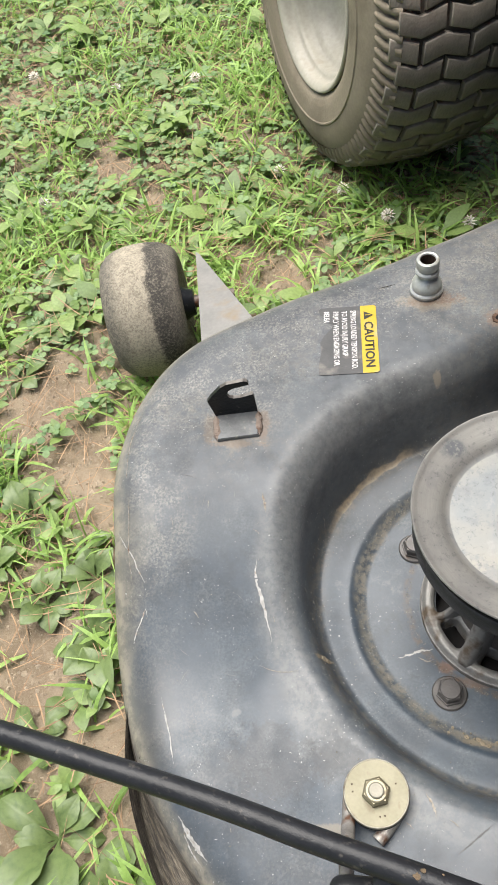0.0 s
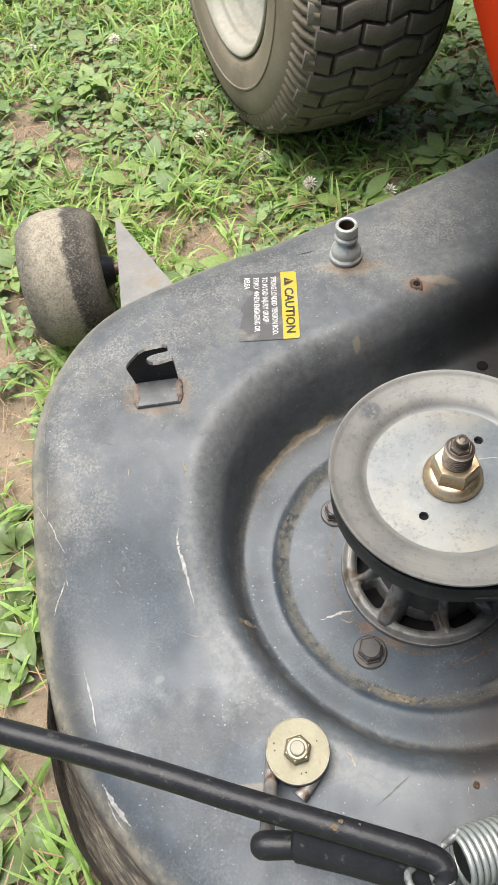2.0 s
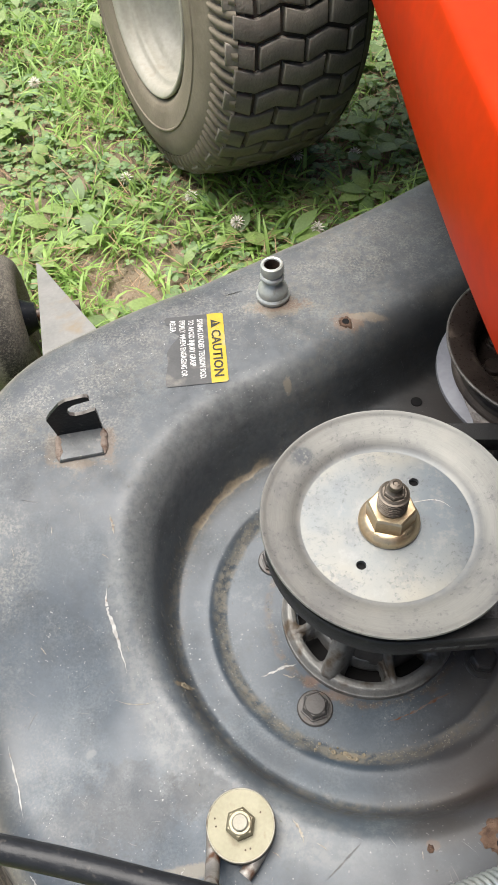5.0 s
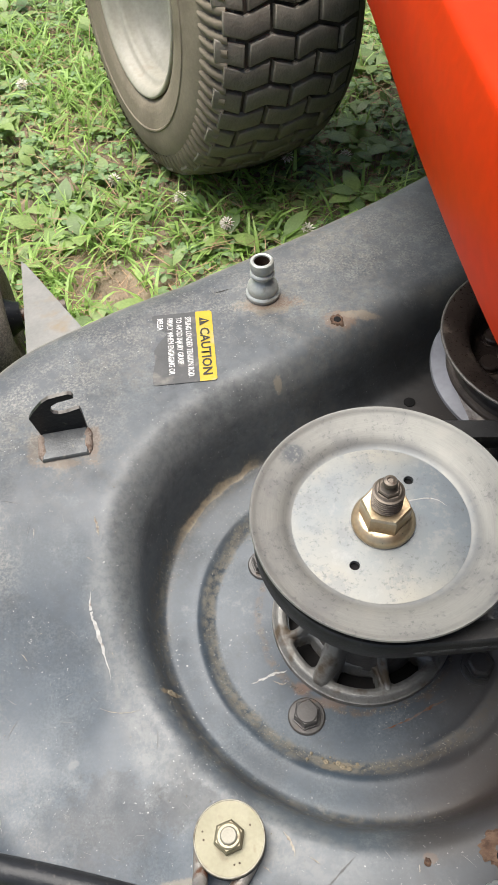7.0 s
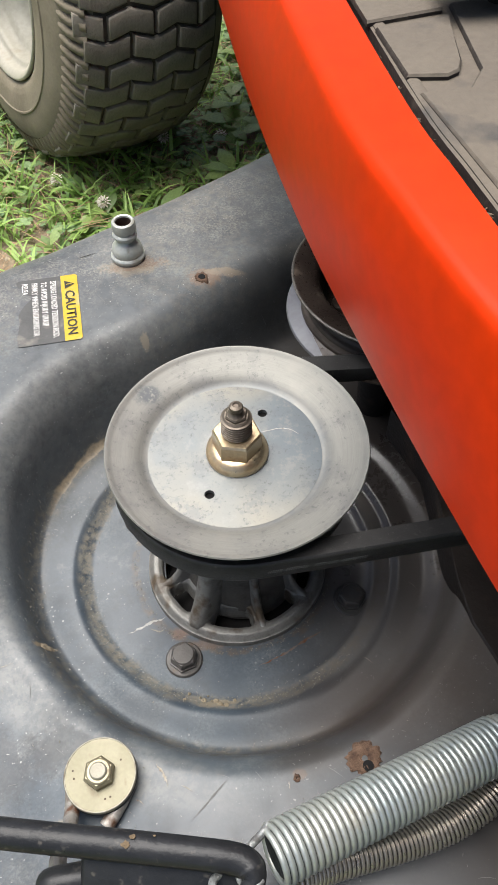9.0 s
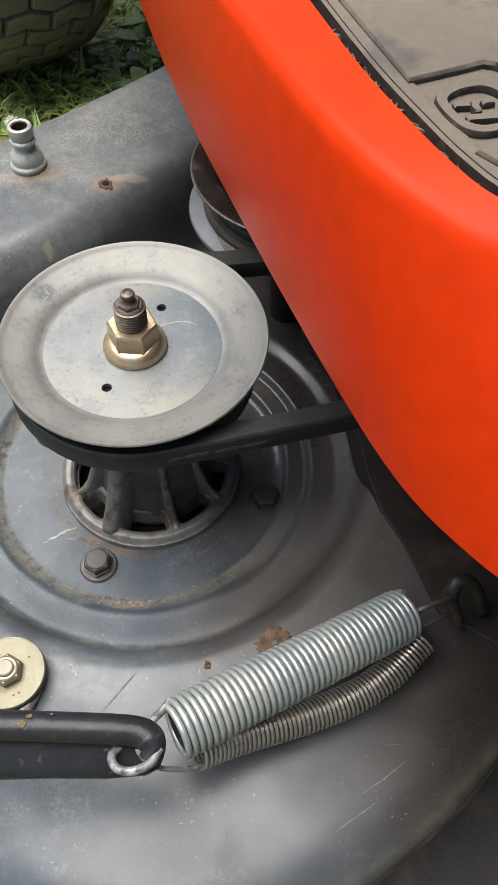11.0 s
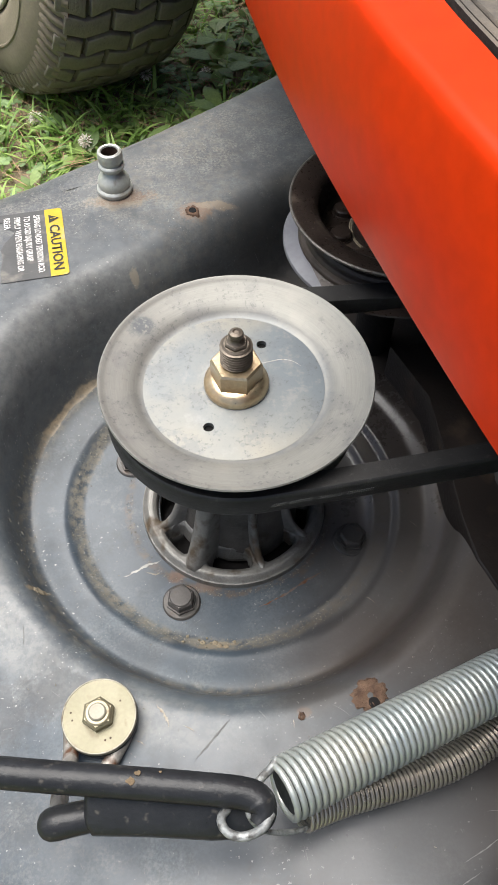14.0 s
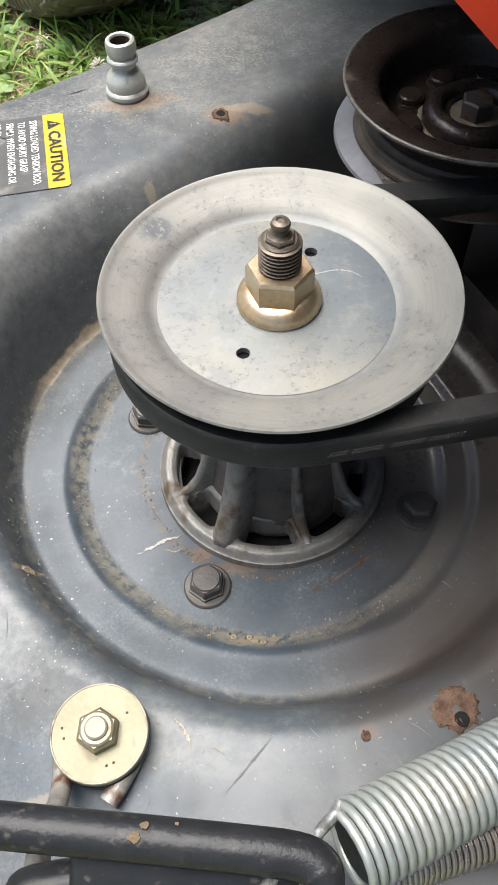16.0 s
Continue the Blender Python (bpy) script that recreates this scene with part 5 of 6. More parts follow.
def scratch(points, width, material=None, seed=0, name="scratch"):
    """A ragged, broken scrape in the paint along points of the plan."""
    rnd = random.Random(seed)
    n_ = 60
    pts = spline(points, n_)
    bm = bmesh.new()
    last = None
    wobble = 0.0
    for i, (x, y) in enumerate(pts):
        d = pts[min(i + 1, n_ - 1)] - pts[max(i - 1, 0)]
        d = d / (np.linalg.norm(d) + 1e-9)
        wobble = width * (0.22 * noise.noise((i * 0.2, seed * 1.9, 4.5)) + 0.1 * noise.noise((i * 0.8, seed * 1.9, 7.5)))
        w = width * 0.42 * (0.6 + 0.55 * noise.noise((i * 0.25, seed * 3.7, 0.5)) + 0.3 * noise.noise((i * 0.9, seed * 2.7, 2.5))) * min(1, 3 * min(i, n_ - 1 - i) / n_ + 0.06)
        now = []
        for k in (-1, 1):
            px, py = x - (k * w + wobble) * d[1], y + (k * w + wobble) * d[0]
            now.append(bm.verts.new((px, py, deck_z(px, py) + 0.00035)))
        if last and noise.noise((i * 0.45, seed * 5.1, 9.5)) > -0.62:
            bm.faces.new((last[0], last[1], now[1], now[0]))
        last = now
    return part(name, bm, material or M_SCRATCH, deck, angle=180)


scratch([(-.176, -.001), (-.1755, -.012), (-.171, -.023), (-.167, -.036), (-.162, -.051)], 0.0036, M_PALE, seed=31)
scratch([(-.1745, .044), (-.1725, .038), (-.171, .031)], 0.003, seed=2)
scratch([(-.259, -.0625), (-.257, -.052), (-.254, -.044), (-.2515, -.0365), (-.2495, -.041)], 0.0018, M_PALE, seed=3)
scratch([(-.234, -.091), (-.230, -.101), (-.2255, -.1115), (-.222, -.122), (-.2188, -.1316)], 0.0018, M_PALE, seed=4)
scratch([(-.279, .0155), (-.272, .006), (-.2646, -.0025), (-.259, -.012), (-.2535, -.0195)], 0.0018, M_PALE, seed=5)
scratch([(-.273, .045), (-.270, .02), (-.268, .0), (-.263, -.02)], 0.001, seed=6)
scratch([(-.2745, .115), (-.279, .09), (-.2785, .07), (-.276, .05)], 0.0013, seed=7)
scratch([(-0.2113, -0.1603), (-0.201, -0.1735), (-0.1898, -0.1838)], 0.0045, M_PALE, seed=38)
scratch([(-.208, -.168), (-.201, -.179), (-.193, -.187)], 0.0016, M_PALE, seed=9)
scratch([(-.0785, -.0435), (-.069, -.040), (-.0632, -.0375), (-.0545, -.0353)], 0.0034, M_PALE, seed=10)
scratch([(-.065, -.0415), (-.0585, -.0445), (-.055, -.043)], 0.0016, seed=11)
scratch([(.0025, -.0757), (.018, -.0705), (.033, -.0635), (.0487, -.0561)], 0.003, M_RUSTY, seed=12)
scratch([(-.045, -.168), (-.034, -.1585), (-.025, -.1505)], 0.0014, M_LABEL, seed=13)
scratch([(-.062, -.1375), (-.058, -.144), (-.0565, -.150)], 0.0022, seed=14)
scratch([(-.17, -.066), (-.16, -.069), (-.15, -.069), (-.143, -.0675)], 0.0008, seed=15)
scratch([(.075, -.232), (.09, -.2265), (.105, -.2195)], 0.0009, M_HAIR, seed=17)
scratch([(.055, -.247), (.072, -.2405), (.083, -.2365)], 0.0009, M_HAIR, seed=18)
scratch([(.067, -.1905), (.078, -.186), (.085, -.1865)], 0.0012, seed=19)
scratch([(-.0985, .2375), (-.0915, .2395), (-.083, .2425)], 0.0012, M_INK, seed=20)
for k, (a0, a1, q0, q1, w) in enumerate([(208, 226, .6, .68, .003), (203, 214, .8, .86, .003), (214, 230, .74, .8, .003), (206, 219, .9, .95, .004)]):
    bm = bmesh.new()
    last = None
    rnd = random.Random(60 + k)
    for i in range(21):
        f = i / 20
        q = q0 + (q1 - q0) * f + 0.02 * math.sin(9 * f + k)
        dq = w * max(0.1, 0.5 + noise.noise((i * 0.5, k * 2.3, 1.5))) * 1.6 * min(1, 4 * min(f, 1 - f) + 0.1)
        now = [bm.verts.new(skirt_point(a0 + (a1 - a0) * f, q + e * dq)) for e in (-1, 1)]
        if last:
            bm.faces.new((last[0], last[1], now[1], now[0]))
        last = now
    part("scratch", bm, M_TANSPOT, deck, angle=180)
for i in range(30):
    rnd = random.Random(100 + i)
    x, y = rnd.uniform(-.27, .12), rnd.uniform(-.24, .2)
    if math.hypot(x, y) < 0.1 or math.hypot(x, y) > rim_at(math.atan2(y, x)) - 0.02 or x - y > 0.2:
        continue
    a = rnd.uniform(-0.6, 0.6) + 2.0
    ln = rnd.uniform(0.002, 0.008)
    scratch([(x, y), (x + ln * math.cos(a) * 0.5, y + ln * math.sin(a) * 0.5 + 0.0004), (x + ln * math.cos(a), y + ln * math.sin(a))], rnd.uniform(0.0005, 0.001), seed=200 + i, name="scuff")
for x, y, r in ((.0508, -.1535, .0028), (-.0046, .2026, .0026), (.0544, .1767, .0042)):
    m_ = up_at(x, y)
    part("drilled_hole", lathe([(0, 0.0011), (r, 0.0011), (r * 1.12, 0.0007), (r * 1.12, -0.002), (0, -0.002)], 20, m_), M_HOLE, deck)

verts_, faces_ = [], []
rnd = random.Random(77)
while len(faces_) < 1000:
    a = rnd.uniform(radians(70), radians(330))
    r = rnd.uniform(0.07, rim_at(a) - 0.014) if rnd.random() < 0.25 else rnd.uniform(0.15, rim_at(a) - 0.014)
    x, y = r * math.cos(a), r * math.sin(a)
    h = rnd.gauss(1.9, 0.7)
    ln = rnd.choice((0.0012, 0.002, 0.004, 0.009)) * rnd.uniform(0.6, 1.4)
    w = rnd.uniform(0.00008, 0.0002)
    bend = rnd.uniform(-0.3, 0.3)
    steps = 5
    k = len(verts_)
    for i in range(steps + 1):
        f = i / steps
        px, py = x + ln * f * math.cos(h + bend * f), y + ln * f * math.sin(h + bend * f)
        ww = w * math.sin(math.pi * (0.08 + 0.84 * f))
        for e in (-1, 1):
            qx, qy = px - e * ww * math.sin(h), py + e * ww * math.cos(h)
            verts_.append((qx, qy, deck_z(qx, qy) + 0.0003 - 0.02))
    faces_ += [(k + 2 * i, k + 2 * i + 1, k + 2 * i + 3, k + 2 * i + 2) for i in range(steps)]
hair = from_arrays("hairline_wear", verts_, faces_, M_HAIR)
hair.parent = deck
tagged(hair, "fine hairline scratches in the paint", kind="stuff")


def patch(x, y, r, seed, material, hole=0.0, name="rust_patch"):
    """A thin ragged crust lying on the deck, open in the middle where a hole is."""
    rnd = random.Random(seed)
    bm = bmesh.new()
    rings_ = []
    n_ = 40
    lobes = [(rnd.uniform(0, 6.28), rnd.uniform(0.02, 0.06)) for _ in range(7)]
    for k, f in enumerate((0.0, 0.35, 0.7, 0.95, 1.0)):
        ring_ = []
        for i in range(n_):
            a = 2 * math.pi * i / n_
            edge = r * (1 + sum(am * math.sin((q + 2) * a + ph) for q, (ph, am) in enumerate(lobes)) + rnd.uniform(-0.17, 0.17))
            q = hole + (max(edge, hole * 1.2) - hole) * f
            px, py = x + q * math.cos(a), y + q * math.sin(a)
            ring_.append(bm.verts.new((px, py, deck_z(px, py) + (0.0, 0.0007, 0.0006, 0.0004, -0.0002)[k] + (rnd.uniform(0, 0.0005) if 0 < k < 4 else 0))))
        rings_.append(ring_)
    for a_, b_ in zip(rings_, rings_[1:]):
        for i in range(n_):
            bm.faces.new((a_[i], a_[(i + 1) % n_], b_[(i + 1) % n_], b_[i]))
    return part(name, bm, material, deck, angle=180)


patch(.0498, -.1492, .0092, 21, M_RUSTSPOT, .0016, "rust_patch")
patch(-.0046, .2026, .0052, 5, M_RUSTSPOT, .0012, "rust_patch")
patch(.012, -.1545, .002, 6, M_RUSTSPOT, 0.0002, "rust_fleck")
rnd = random.Random(31)
for k in range(11):
    q = radians(rnd.gauss(-107, 5))
    r = rnd.gauss(0.0985, 0.0022)
    patch(r * math.cos(q) - 0.002, r * math.sin(q) + 0.001, rnd.choice((0.0006, 0.0009, 0.0011, 0.0016)), 40 + k, M_TANSPOT, 0.0001, "dirt_crust")
patch(-.127, -.0545, .0024, 10, M_TANSPOT, 0.0001, "dirt_crust")

port = part("washout_port", lathe([(0.0, -0.002), (0.0124, -0.002), (0.0126, 0.0008), (0.0132, 0.0018), (0.0132, 0.0036), (0.0124, 0.0046), (0.0116, 0.0052), (0.0119, 0.0068), (0.0119, 0.0092), (0.0112, 0.0116), (0.0094, 0.0142), (0.0078, 0.0162), (0.007, 0.018), (0.0072, 0.0194), (0.0086, 0.0202), (0.0094, 0.0212), (0.0095, 0.0228), (0.0088, 0.0238),
                                   (0.0079, 0.0243), (0.0079, 0.0256), (0.0087, 0.0264), (0.0091, 0.0278), (0.0091, 0.0318), (0.0086, 0.0336), (0.0074, 0.0344), (0.0063, 0.034), (0.0059, 0.0326)], 48, up_at(-0.0592, 0.2342)), M_NOZZLE, deck, "zinc-plated hose washout nozzle with a rusty bore", angle=30)
part("bore", lathe([(0.0059, 0.0328), (0.0057, 0.03), (0.0057, 0.012), (0, 0.012)], 32, up_at(-0.0592, 0.2342)), M_DARKRUST, port, "dark rusty bore")


# ---- caution label ----
LX = Vector((0.0708, -0.9975, 0)).normalized()
LY = Vector((-LX.y, LX.x, 0))
L0 = Vector((-0.1453, 0.2155, 0))


def on_label(u, v, lift):
    p = L0 + LX * u + LY * v
    return Vector((p.x, p.y, deck_z(p.x, p.y) + lift))


def label_sheet(name, poly, lift, material, parent):
    bm = bmesh.new()
    f = bm.faces.new([bm.verts.new((u, v, 0)) for u, v in poly])
    bmesh.ops.triangulate(bm, faces=[f])
    bmesh.ops.subdivide_edges(bm, edges=bm.edges, cuts=3, use_grid_fill=True)
    for v in bm.verts:
        v.co = on_label(v.co.x, v.co.y, lift)
    return part(name, bm, material, parent, angle=180)


def lettering(text, u, v, size, width, lift, material, parent, bold=0.012):
    cu = bpy.data.curves.new("lettering", "FONT")
    cu.body, cu.size, cu.resolution_u, cu.offset = text, size, 2, size * bold
    ob = new("lettering", cu)
    bpy.context.view_layer.update()
    me = bpy.data.meshes.new_from_object(ob.evaluated_get(bpy.context.evaluated_depsgraph_get()))
    bpy.data.objects.remove(ob)
    bpy.data.curves.remove(cu)
    xs_ = [q.co.x for q in me.vertices]
    k = width / (max(xs_) - min(xs_))
    off = parent and root_of(parent).location
    for q in me.vertices:
        q.co = on_label(u + (q.co.x - min(xs_)) * k, v + q.co.y, lift) - off
    me.materials.clear()
    finish(me, material, False)
    ob = new("lettering", me)
    ob.parent = parent
    return ob


label = label_sheet("caution_label", [(0.0, 0.002), (0.002, 0.0), (0.0075, 0.0015), (0.0095, 0.006), (0.017, 0.0085), (0.019, 0.012), (0.023, 0.010), (0.030, 0.0045), (0.037, 0.0012), (0.047, 0.002), (0.06, 0.0), (0.0695, 0.0), (0.0705, 0.002), (0.0705, 0.0335), (0.0, 0.0335)], 0.0006, M_LABEL, deck)
tagged(label, "torn black and yellow caution label")
label_sheet("yellow_strip", [(0.0, 0.0335), (0.0705, 0.0335), (0.0705, 0.0445), (0.069, 0.046), (0.0015, 0.046), (0.0, 0.0445)], 0.0007, M_YELLOW, label)
lettering("CAUTION", 0.018, 0.0363, 0.0098, 0.047, 0.0010, M_INK, label, 0.022)
label_sheet("warning_triangle", [(0.0065, 0.0362), (0.0155, 0.0362), (0.011, 0.0438)], 0.0010, M_INK, label)
label_sheet("warning_mark", [(0.0106, 0.0375), (0.0114, 0.0375), (0.0113, 0.0415), (0.0107, 0.0415)], 0.0013, M_YELLOW, label)
lettering("SPRING LOADED TENSION ROD.", 0.005, 0.0256, 0.0062, 0.061, 0.0010, M_WHITE, label)
lettering("TO AVOID INJURY GRASP", 0.005, 0.0186, 0.0062, 0.048, 0.0010, M_WHITE, label)
lettering("FIRMLY WHEN ENGAGING OR", 0.005, 0.0118, 0.0062, 0.057, 0.0010, M_WHITE, label)
lettering("RELEA", 0.0045, 0.0045, 0.0062, 0.012, 0.0010, M_WHITE, label)

# ---- gauge wheel and its bracket ----
gauge = thing("gauge_wheel", (-0.322, 0.291, 0.0), "dusty dark plastic gauge wheel beside the deck corner", "gauge wheel")
gm = pose(-0.322, 0.291, 0.064, 0, 0, 14) @ pose(0, 0, 0, 0, -90, 0)
part("tread", lathe([(0.018, -0.03), (0.036, -0.036), (0.046, -0.0375), (0.053, -0.0355), (0.0585, -0.030), (0.0625, -0.0215), (0.0645, -0.011), (0.065, 0.0), (0.0645, 0.011), (0.0625, 0.0215), (0.0585, 0.030), (0.053, 0.0355), (0.046, 0.0375), (0.036, 0.036), (0.018, 0.03)], 56, gm), M_GAUGE, gauge)
part("hub", lathe([(0.0, -0.045), (0.012, -0.045), (0.014, -0.04), (0.019, -0.03), (0.019, 0.03), (0.012, 0.036), (0, 0.036)], 32, gm), M_BLACK, gauge)
part("axle_bolt", lathe([(0, -0.085), (0.006, -0.085), (0.006, -0.044), (0, -0.044)], 20, gm), M_RUSTY, gauge)
bm = bmesh.new()
for dz in (0.0, -0.003):
    for p in ((-0.2815, 0.352, 0.084), (-0.2765, 0.347, 0.0845), (-0.193, 0.215, 0.113), (-0.243, 0.185, 0.112)):
        bm.verts.new((p[0], p[1], p[2] + dz))
bm.verts.ensure_lookup_table()
V = bm.verts
bm.faces.new((V[0], V[1], V[2], V[3]))
bm.faces.new((V[7], V[6], V[5], V[4]))
for i in range(4):
    bm.faces.new((V[i], V[(i + 1) % 4], V[4 + (i + 1) % 4], V[4 + i]))
part("wheel_bracket", bm, M_GALV, deck, "dusty bare triangular bracket plate")

# ---- front wheel ----
wheel = thing("front_wheel", (-0.105, 0.6676, 0.0), "worn turf tyre on a cream painted steel rim", "wheel")
WM = pose(0, 0, 0.1844, 0, 0, 26.94) @ pose(0, 0, 0, 0, 5.9, 0)
turnx = WM @ pose(0, 0, 0, 0, -90, 0)
tyre = part("tyre", lathe([(0.093, 0.068), (0.097, 0.076), (0.101, 0.0795), (0.1045, 0.0835), (0.109, 0.0868), (0.118, 0.0885), (0.128, 0.0892), (0.1312, 0.0895), (0.1322, 0.0906), (0.1336, 0.0906), (0.1346, 0.0894), (0.142, 0.0888), (0.152, 0.0868), (0.161, 0.0832), (0.169, 0.078), (0.1755, 0.0705),
                    (0.1808, 0.058), (0.1842, 0.04), (0.1858, 0.02), (0.1862, 0.0), (0.1856, -0.03), (0.184, -0.055), (0.181, -0.0735), (0.172, -0.0865), (0.148, -0.092), (0.113, -0.0885), (0.093, -0.068)], 144, turnx), M_RUBBER, wheel, local=True)
# groove floors: bare rubber, painted darker for the shade between blocks
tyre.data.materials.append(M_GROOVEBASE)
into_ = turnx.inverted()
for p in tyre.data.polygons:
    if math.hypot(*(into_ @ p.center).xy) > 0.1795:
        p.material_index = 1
rim = part("rim", lathe([(0.0, 0.026), (0.03, 0.026), (0.05, 0.029), (0.06, 0.0325), (0.067, 0.037), (0.0715, 0.043), (0.0745, 0.05), (0.077, 0.0535), (0.0805, 0.055), (0.0828, 0.058), (0.0838, 0.0655), (0.0848, 0.069), (0.0872, 0.0705), (0.0896, 0.0712), (0.091, 0.0732), (0.0918, 0.0785), (0.0932, 0.0822), (0.096, 0.084), (0.0985, 0.0856), (0.1004, 0.0856), (0.1014, 0.0842), (0.1006, 0.081), (0.096, 0.072), (0.088, 0.062), (0.078, -0.06), (0.0, -0.06)], 120, turnx), M_RIM, wheel, local=True, angle=60)
part("hub_cap", lathe([(0, 0.042), (0.012, 0.0412), (0.0155, 0.0365), (0.0165, 0.026)], 32, turnx), M_BLACK, rim, local=True)


def lug_mesh(half, name, bends):
    """A tread block with a worn, rounded top, its long edges bent as the zigzag grooves run: bends at its left, middle and right."""
    high = 0.0103
    top = [(x * half, high + b) for x, b in zip((-1, -0.05, 1), bends)]
    low = [(x * half, b - high) for x, b in zip((1, -0.05, -1), bends[::-1])]
    o = top + low
    v, f = [], []
    for z_, e in ((-0.004, 0.0), (0.0036, 0.0004), (0.005, 0.0009), (0.0056, 0.002)):
        v += [(x - math.copysign(e, x) if abs(x) > 0.5 * half else x, y - math.copysign(e, y), z_) for x, y in o]
    for a_ in (0, 6, 12):
        f += [(a_ + i, a_ + (i + 1) % 6, a_ + 6 + (i + 1) % 6, a_ + 6 + i) for i in range(6)]
    f += [(18, 19, 22, 23), (19, 20, 21, 22)]
    me = bpy.data.meshes.new(name)
    me.from_pydata(v, [], f)
    finish(me, M_LUG, True, 50)
    return me


ZIG = 0.0031
lug_dip, lug_peak = lug_mesh(0.0227, "tread_block", (ZIG, -ZIG, ZIG)), lug_mesh(0.0227, "tread_block", (-ZIG, ZIG, -ZIG))
lug_edge = {1: lug_mesh(0.0142, "shoulder_block", (-ZIG, 0.2 * ZIG, ZIG)), -1: lug_mesh(0.0142, "shoulder_block", (ZIG, 0.2 * ZIG, -ZIG))}
ROWS_ = 50
rest = []
for i in range(ROWS_):
    th = 2 * math.pi * i / ROWS_
    cols = [(k * 0.0485, lug_dip) for k in (-1, 0, 1)] if i % 2 else [(q * 0.02425, lug_peak) for q in (-1, 1)] + [(q * 0.0635, lug_edge[q]) for q in (-1, 1)]
    for u, me in cols:
        rad, lean = 0.1858 - 1.65 * u * u - (0.001 if abs(u) > 0.06 else 0.0), (3.3 if abs(u) < 0.06 else 6.0) * u
        m_ = WM @ pose(0, 0, 0, math.degrees(th), 0, 0) @ pose(u, 0, rad, 0, math.degrees(math.atan(lean)), 0)
        front = (WM.to_3x3() @ Euler((th, 0, 0)).to_matrix() @ Vector((0, 0, 1)))
        if front.y < 0.35:
            ob = new("tread_block", me)
            ob.parent, ob.matrix_basis = wheel, m_
        else:
            rest.append((me, m_))
bm = bmesh.new()
for me, m_ in rest:
    k = len(bm.verts)
    vs = [bm.verts.new(m_ @ q.co) for q in me.vertices]
    for p in me.polygons:
        bm.faces.new([vs[j] for j in p.vertices])
tagged(part("far_tread", bm, M_LUG, wheel, angle=48, local=True), kind="stuff")
bm = bmesh.new()
for i in range(ROWS_ * 2):
    rows_ = []
    for (r_, u_, w_, h_), turn_ in zip(((0.1815, 0.066, 0.0052, 0.0034), (0.177, 0.0735, 0.005, 0.0026), (0.171, 0.0795, 0.0044, 0.0014), (0.1655, 0.0828, 0.0036, 0.0006), (0.161, 0.085, 0.0022, 0.0001)), (0.0, 0.6, 1.5, 2.5, 3.4)):
        m_ = turnx @ pose(0, 0, 0, 0, 0, 360.0 * i / ROWS_ / 2 + turn_)
        n_r, n_u = (0.75, 0.66) if r_ > 0.175 else (0.45, 0.9)
        rows_.append([bm.verts.new(m_ @ Vector((r_ + n_r * h, q, u_ + n_u * h))) for q, h in ((-w_, -0.002), (-w_ * 0.6, h_), (w_ * 0.6, h_), (w_, -0.002))])
    for a_, b_ in zip(rows_, rows_[1:]):
        for k in range(3):
            bm.faces.new((a_[k], a_[k + 1], b_[k + 1], b_[k]))
    bm.faces.new(rows_[0])
tagged(part("sidewall_ribs", bm, M_RUBBER, wheel, angle=70, local=True), kind="stuff")
part("axle", tube([WM @ Vector((0.02, 0, 0)), WM @ Vector((0.45, 0, 0.02))], 0.012), M_FRAME, wheel, local=True)


# ---- lawn ----
def leaf_material(name, dark, light, rough=0.55, through_light=0.3, tip=None):
    m = bpy.data.materials.new(name)
    m.use_nodes = True
    n, l = m.node_tree.nodes, m.node_tree.links
    p = n["Principled BSDF"]
    geo = n.new("ShaderNodeNewGeometry")
    noi = n.new("ShaderNodeTexNoise")
    noi.inputs["Scale"].default_value = 9.0
    co = n.new("ShaderNodeTexCoord")
    l.new(co.outputs["Object"], noi.inputs["Vector"])
    add = n.new("ShaderNodeMath")
    add.operation = "MULTIPLY_ADD"
    l.new(geo.outputs["Random Per Island"], add.inputs[0])
    add.inputs[1].default_value = 0.75
    l.new(noi.outputs[0], add.inputs[2])
    cr = n.new("ShaderNodeValToRGB")
    cr.color_ramp.elements[0].position, cr.color_ramp.elements[0].color = 0.35, (*dark, 1)
    cr.color_ramp.elements[1].position, cr.color_ramp.elements[1].color = 1.05, (*light, 1)
    l.new(add.outputs[0], cr.inputs[0])
    fine = n.new("ShaderNodeTexNoise")
    fine.inputs["Scale"].default_value = 350
    l.new(co.outputs["Object"], fine.inputs["Vector"])
    mx = n.new("ShaderNodeMix")
    mx.data_type, mx.blend_type = "RGBA", "OVERLAY"
    mx.inputs[0].default_value = 0.35
    l.new(cr.outputs[0], mx.inputs[6])
    l.new(fine.outputs[0], mx.inputs[7])
    l.new(mx.outputs[2], p.inputs["Base Color"])
    p.inputs["Roughness"].default_value = rough
    tr = n.new("ShaderNodeBsdfTranslucent")
    l.new(mx.outputs[2], tr.inputs[0])
    sh_ = n.new("ShaderNodeMixShader")
    sh_.inputs[0].default_value = through_light
    l.new(p.outputs[0], sh_.inputs[1])
    l.new(tr.outputs[0], sh_.inputs[2])
    l.new(sh_.outputs[0], n["Material Output"].inputs[0])
    return m


M_GRASS = leaf_material("grass_blade", (0.115, 0.225, 0.038), (0.36, 0.525, 0.14), 0.5, 0.45)
M_CLOVER = leaf_material("clover_leaf", (0.085, 0.17, 0.055), (0.25, 0.36, 0.15), 0.55, 0.4)
M_BROAD = leaf_material("broad_leaf", (0.085, 0.152, 0.042), (0.245, 0.335, 0.1), 0.48, 0.35)
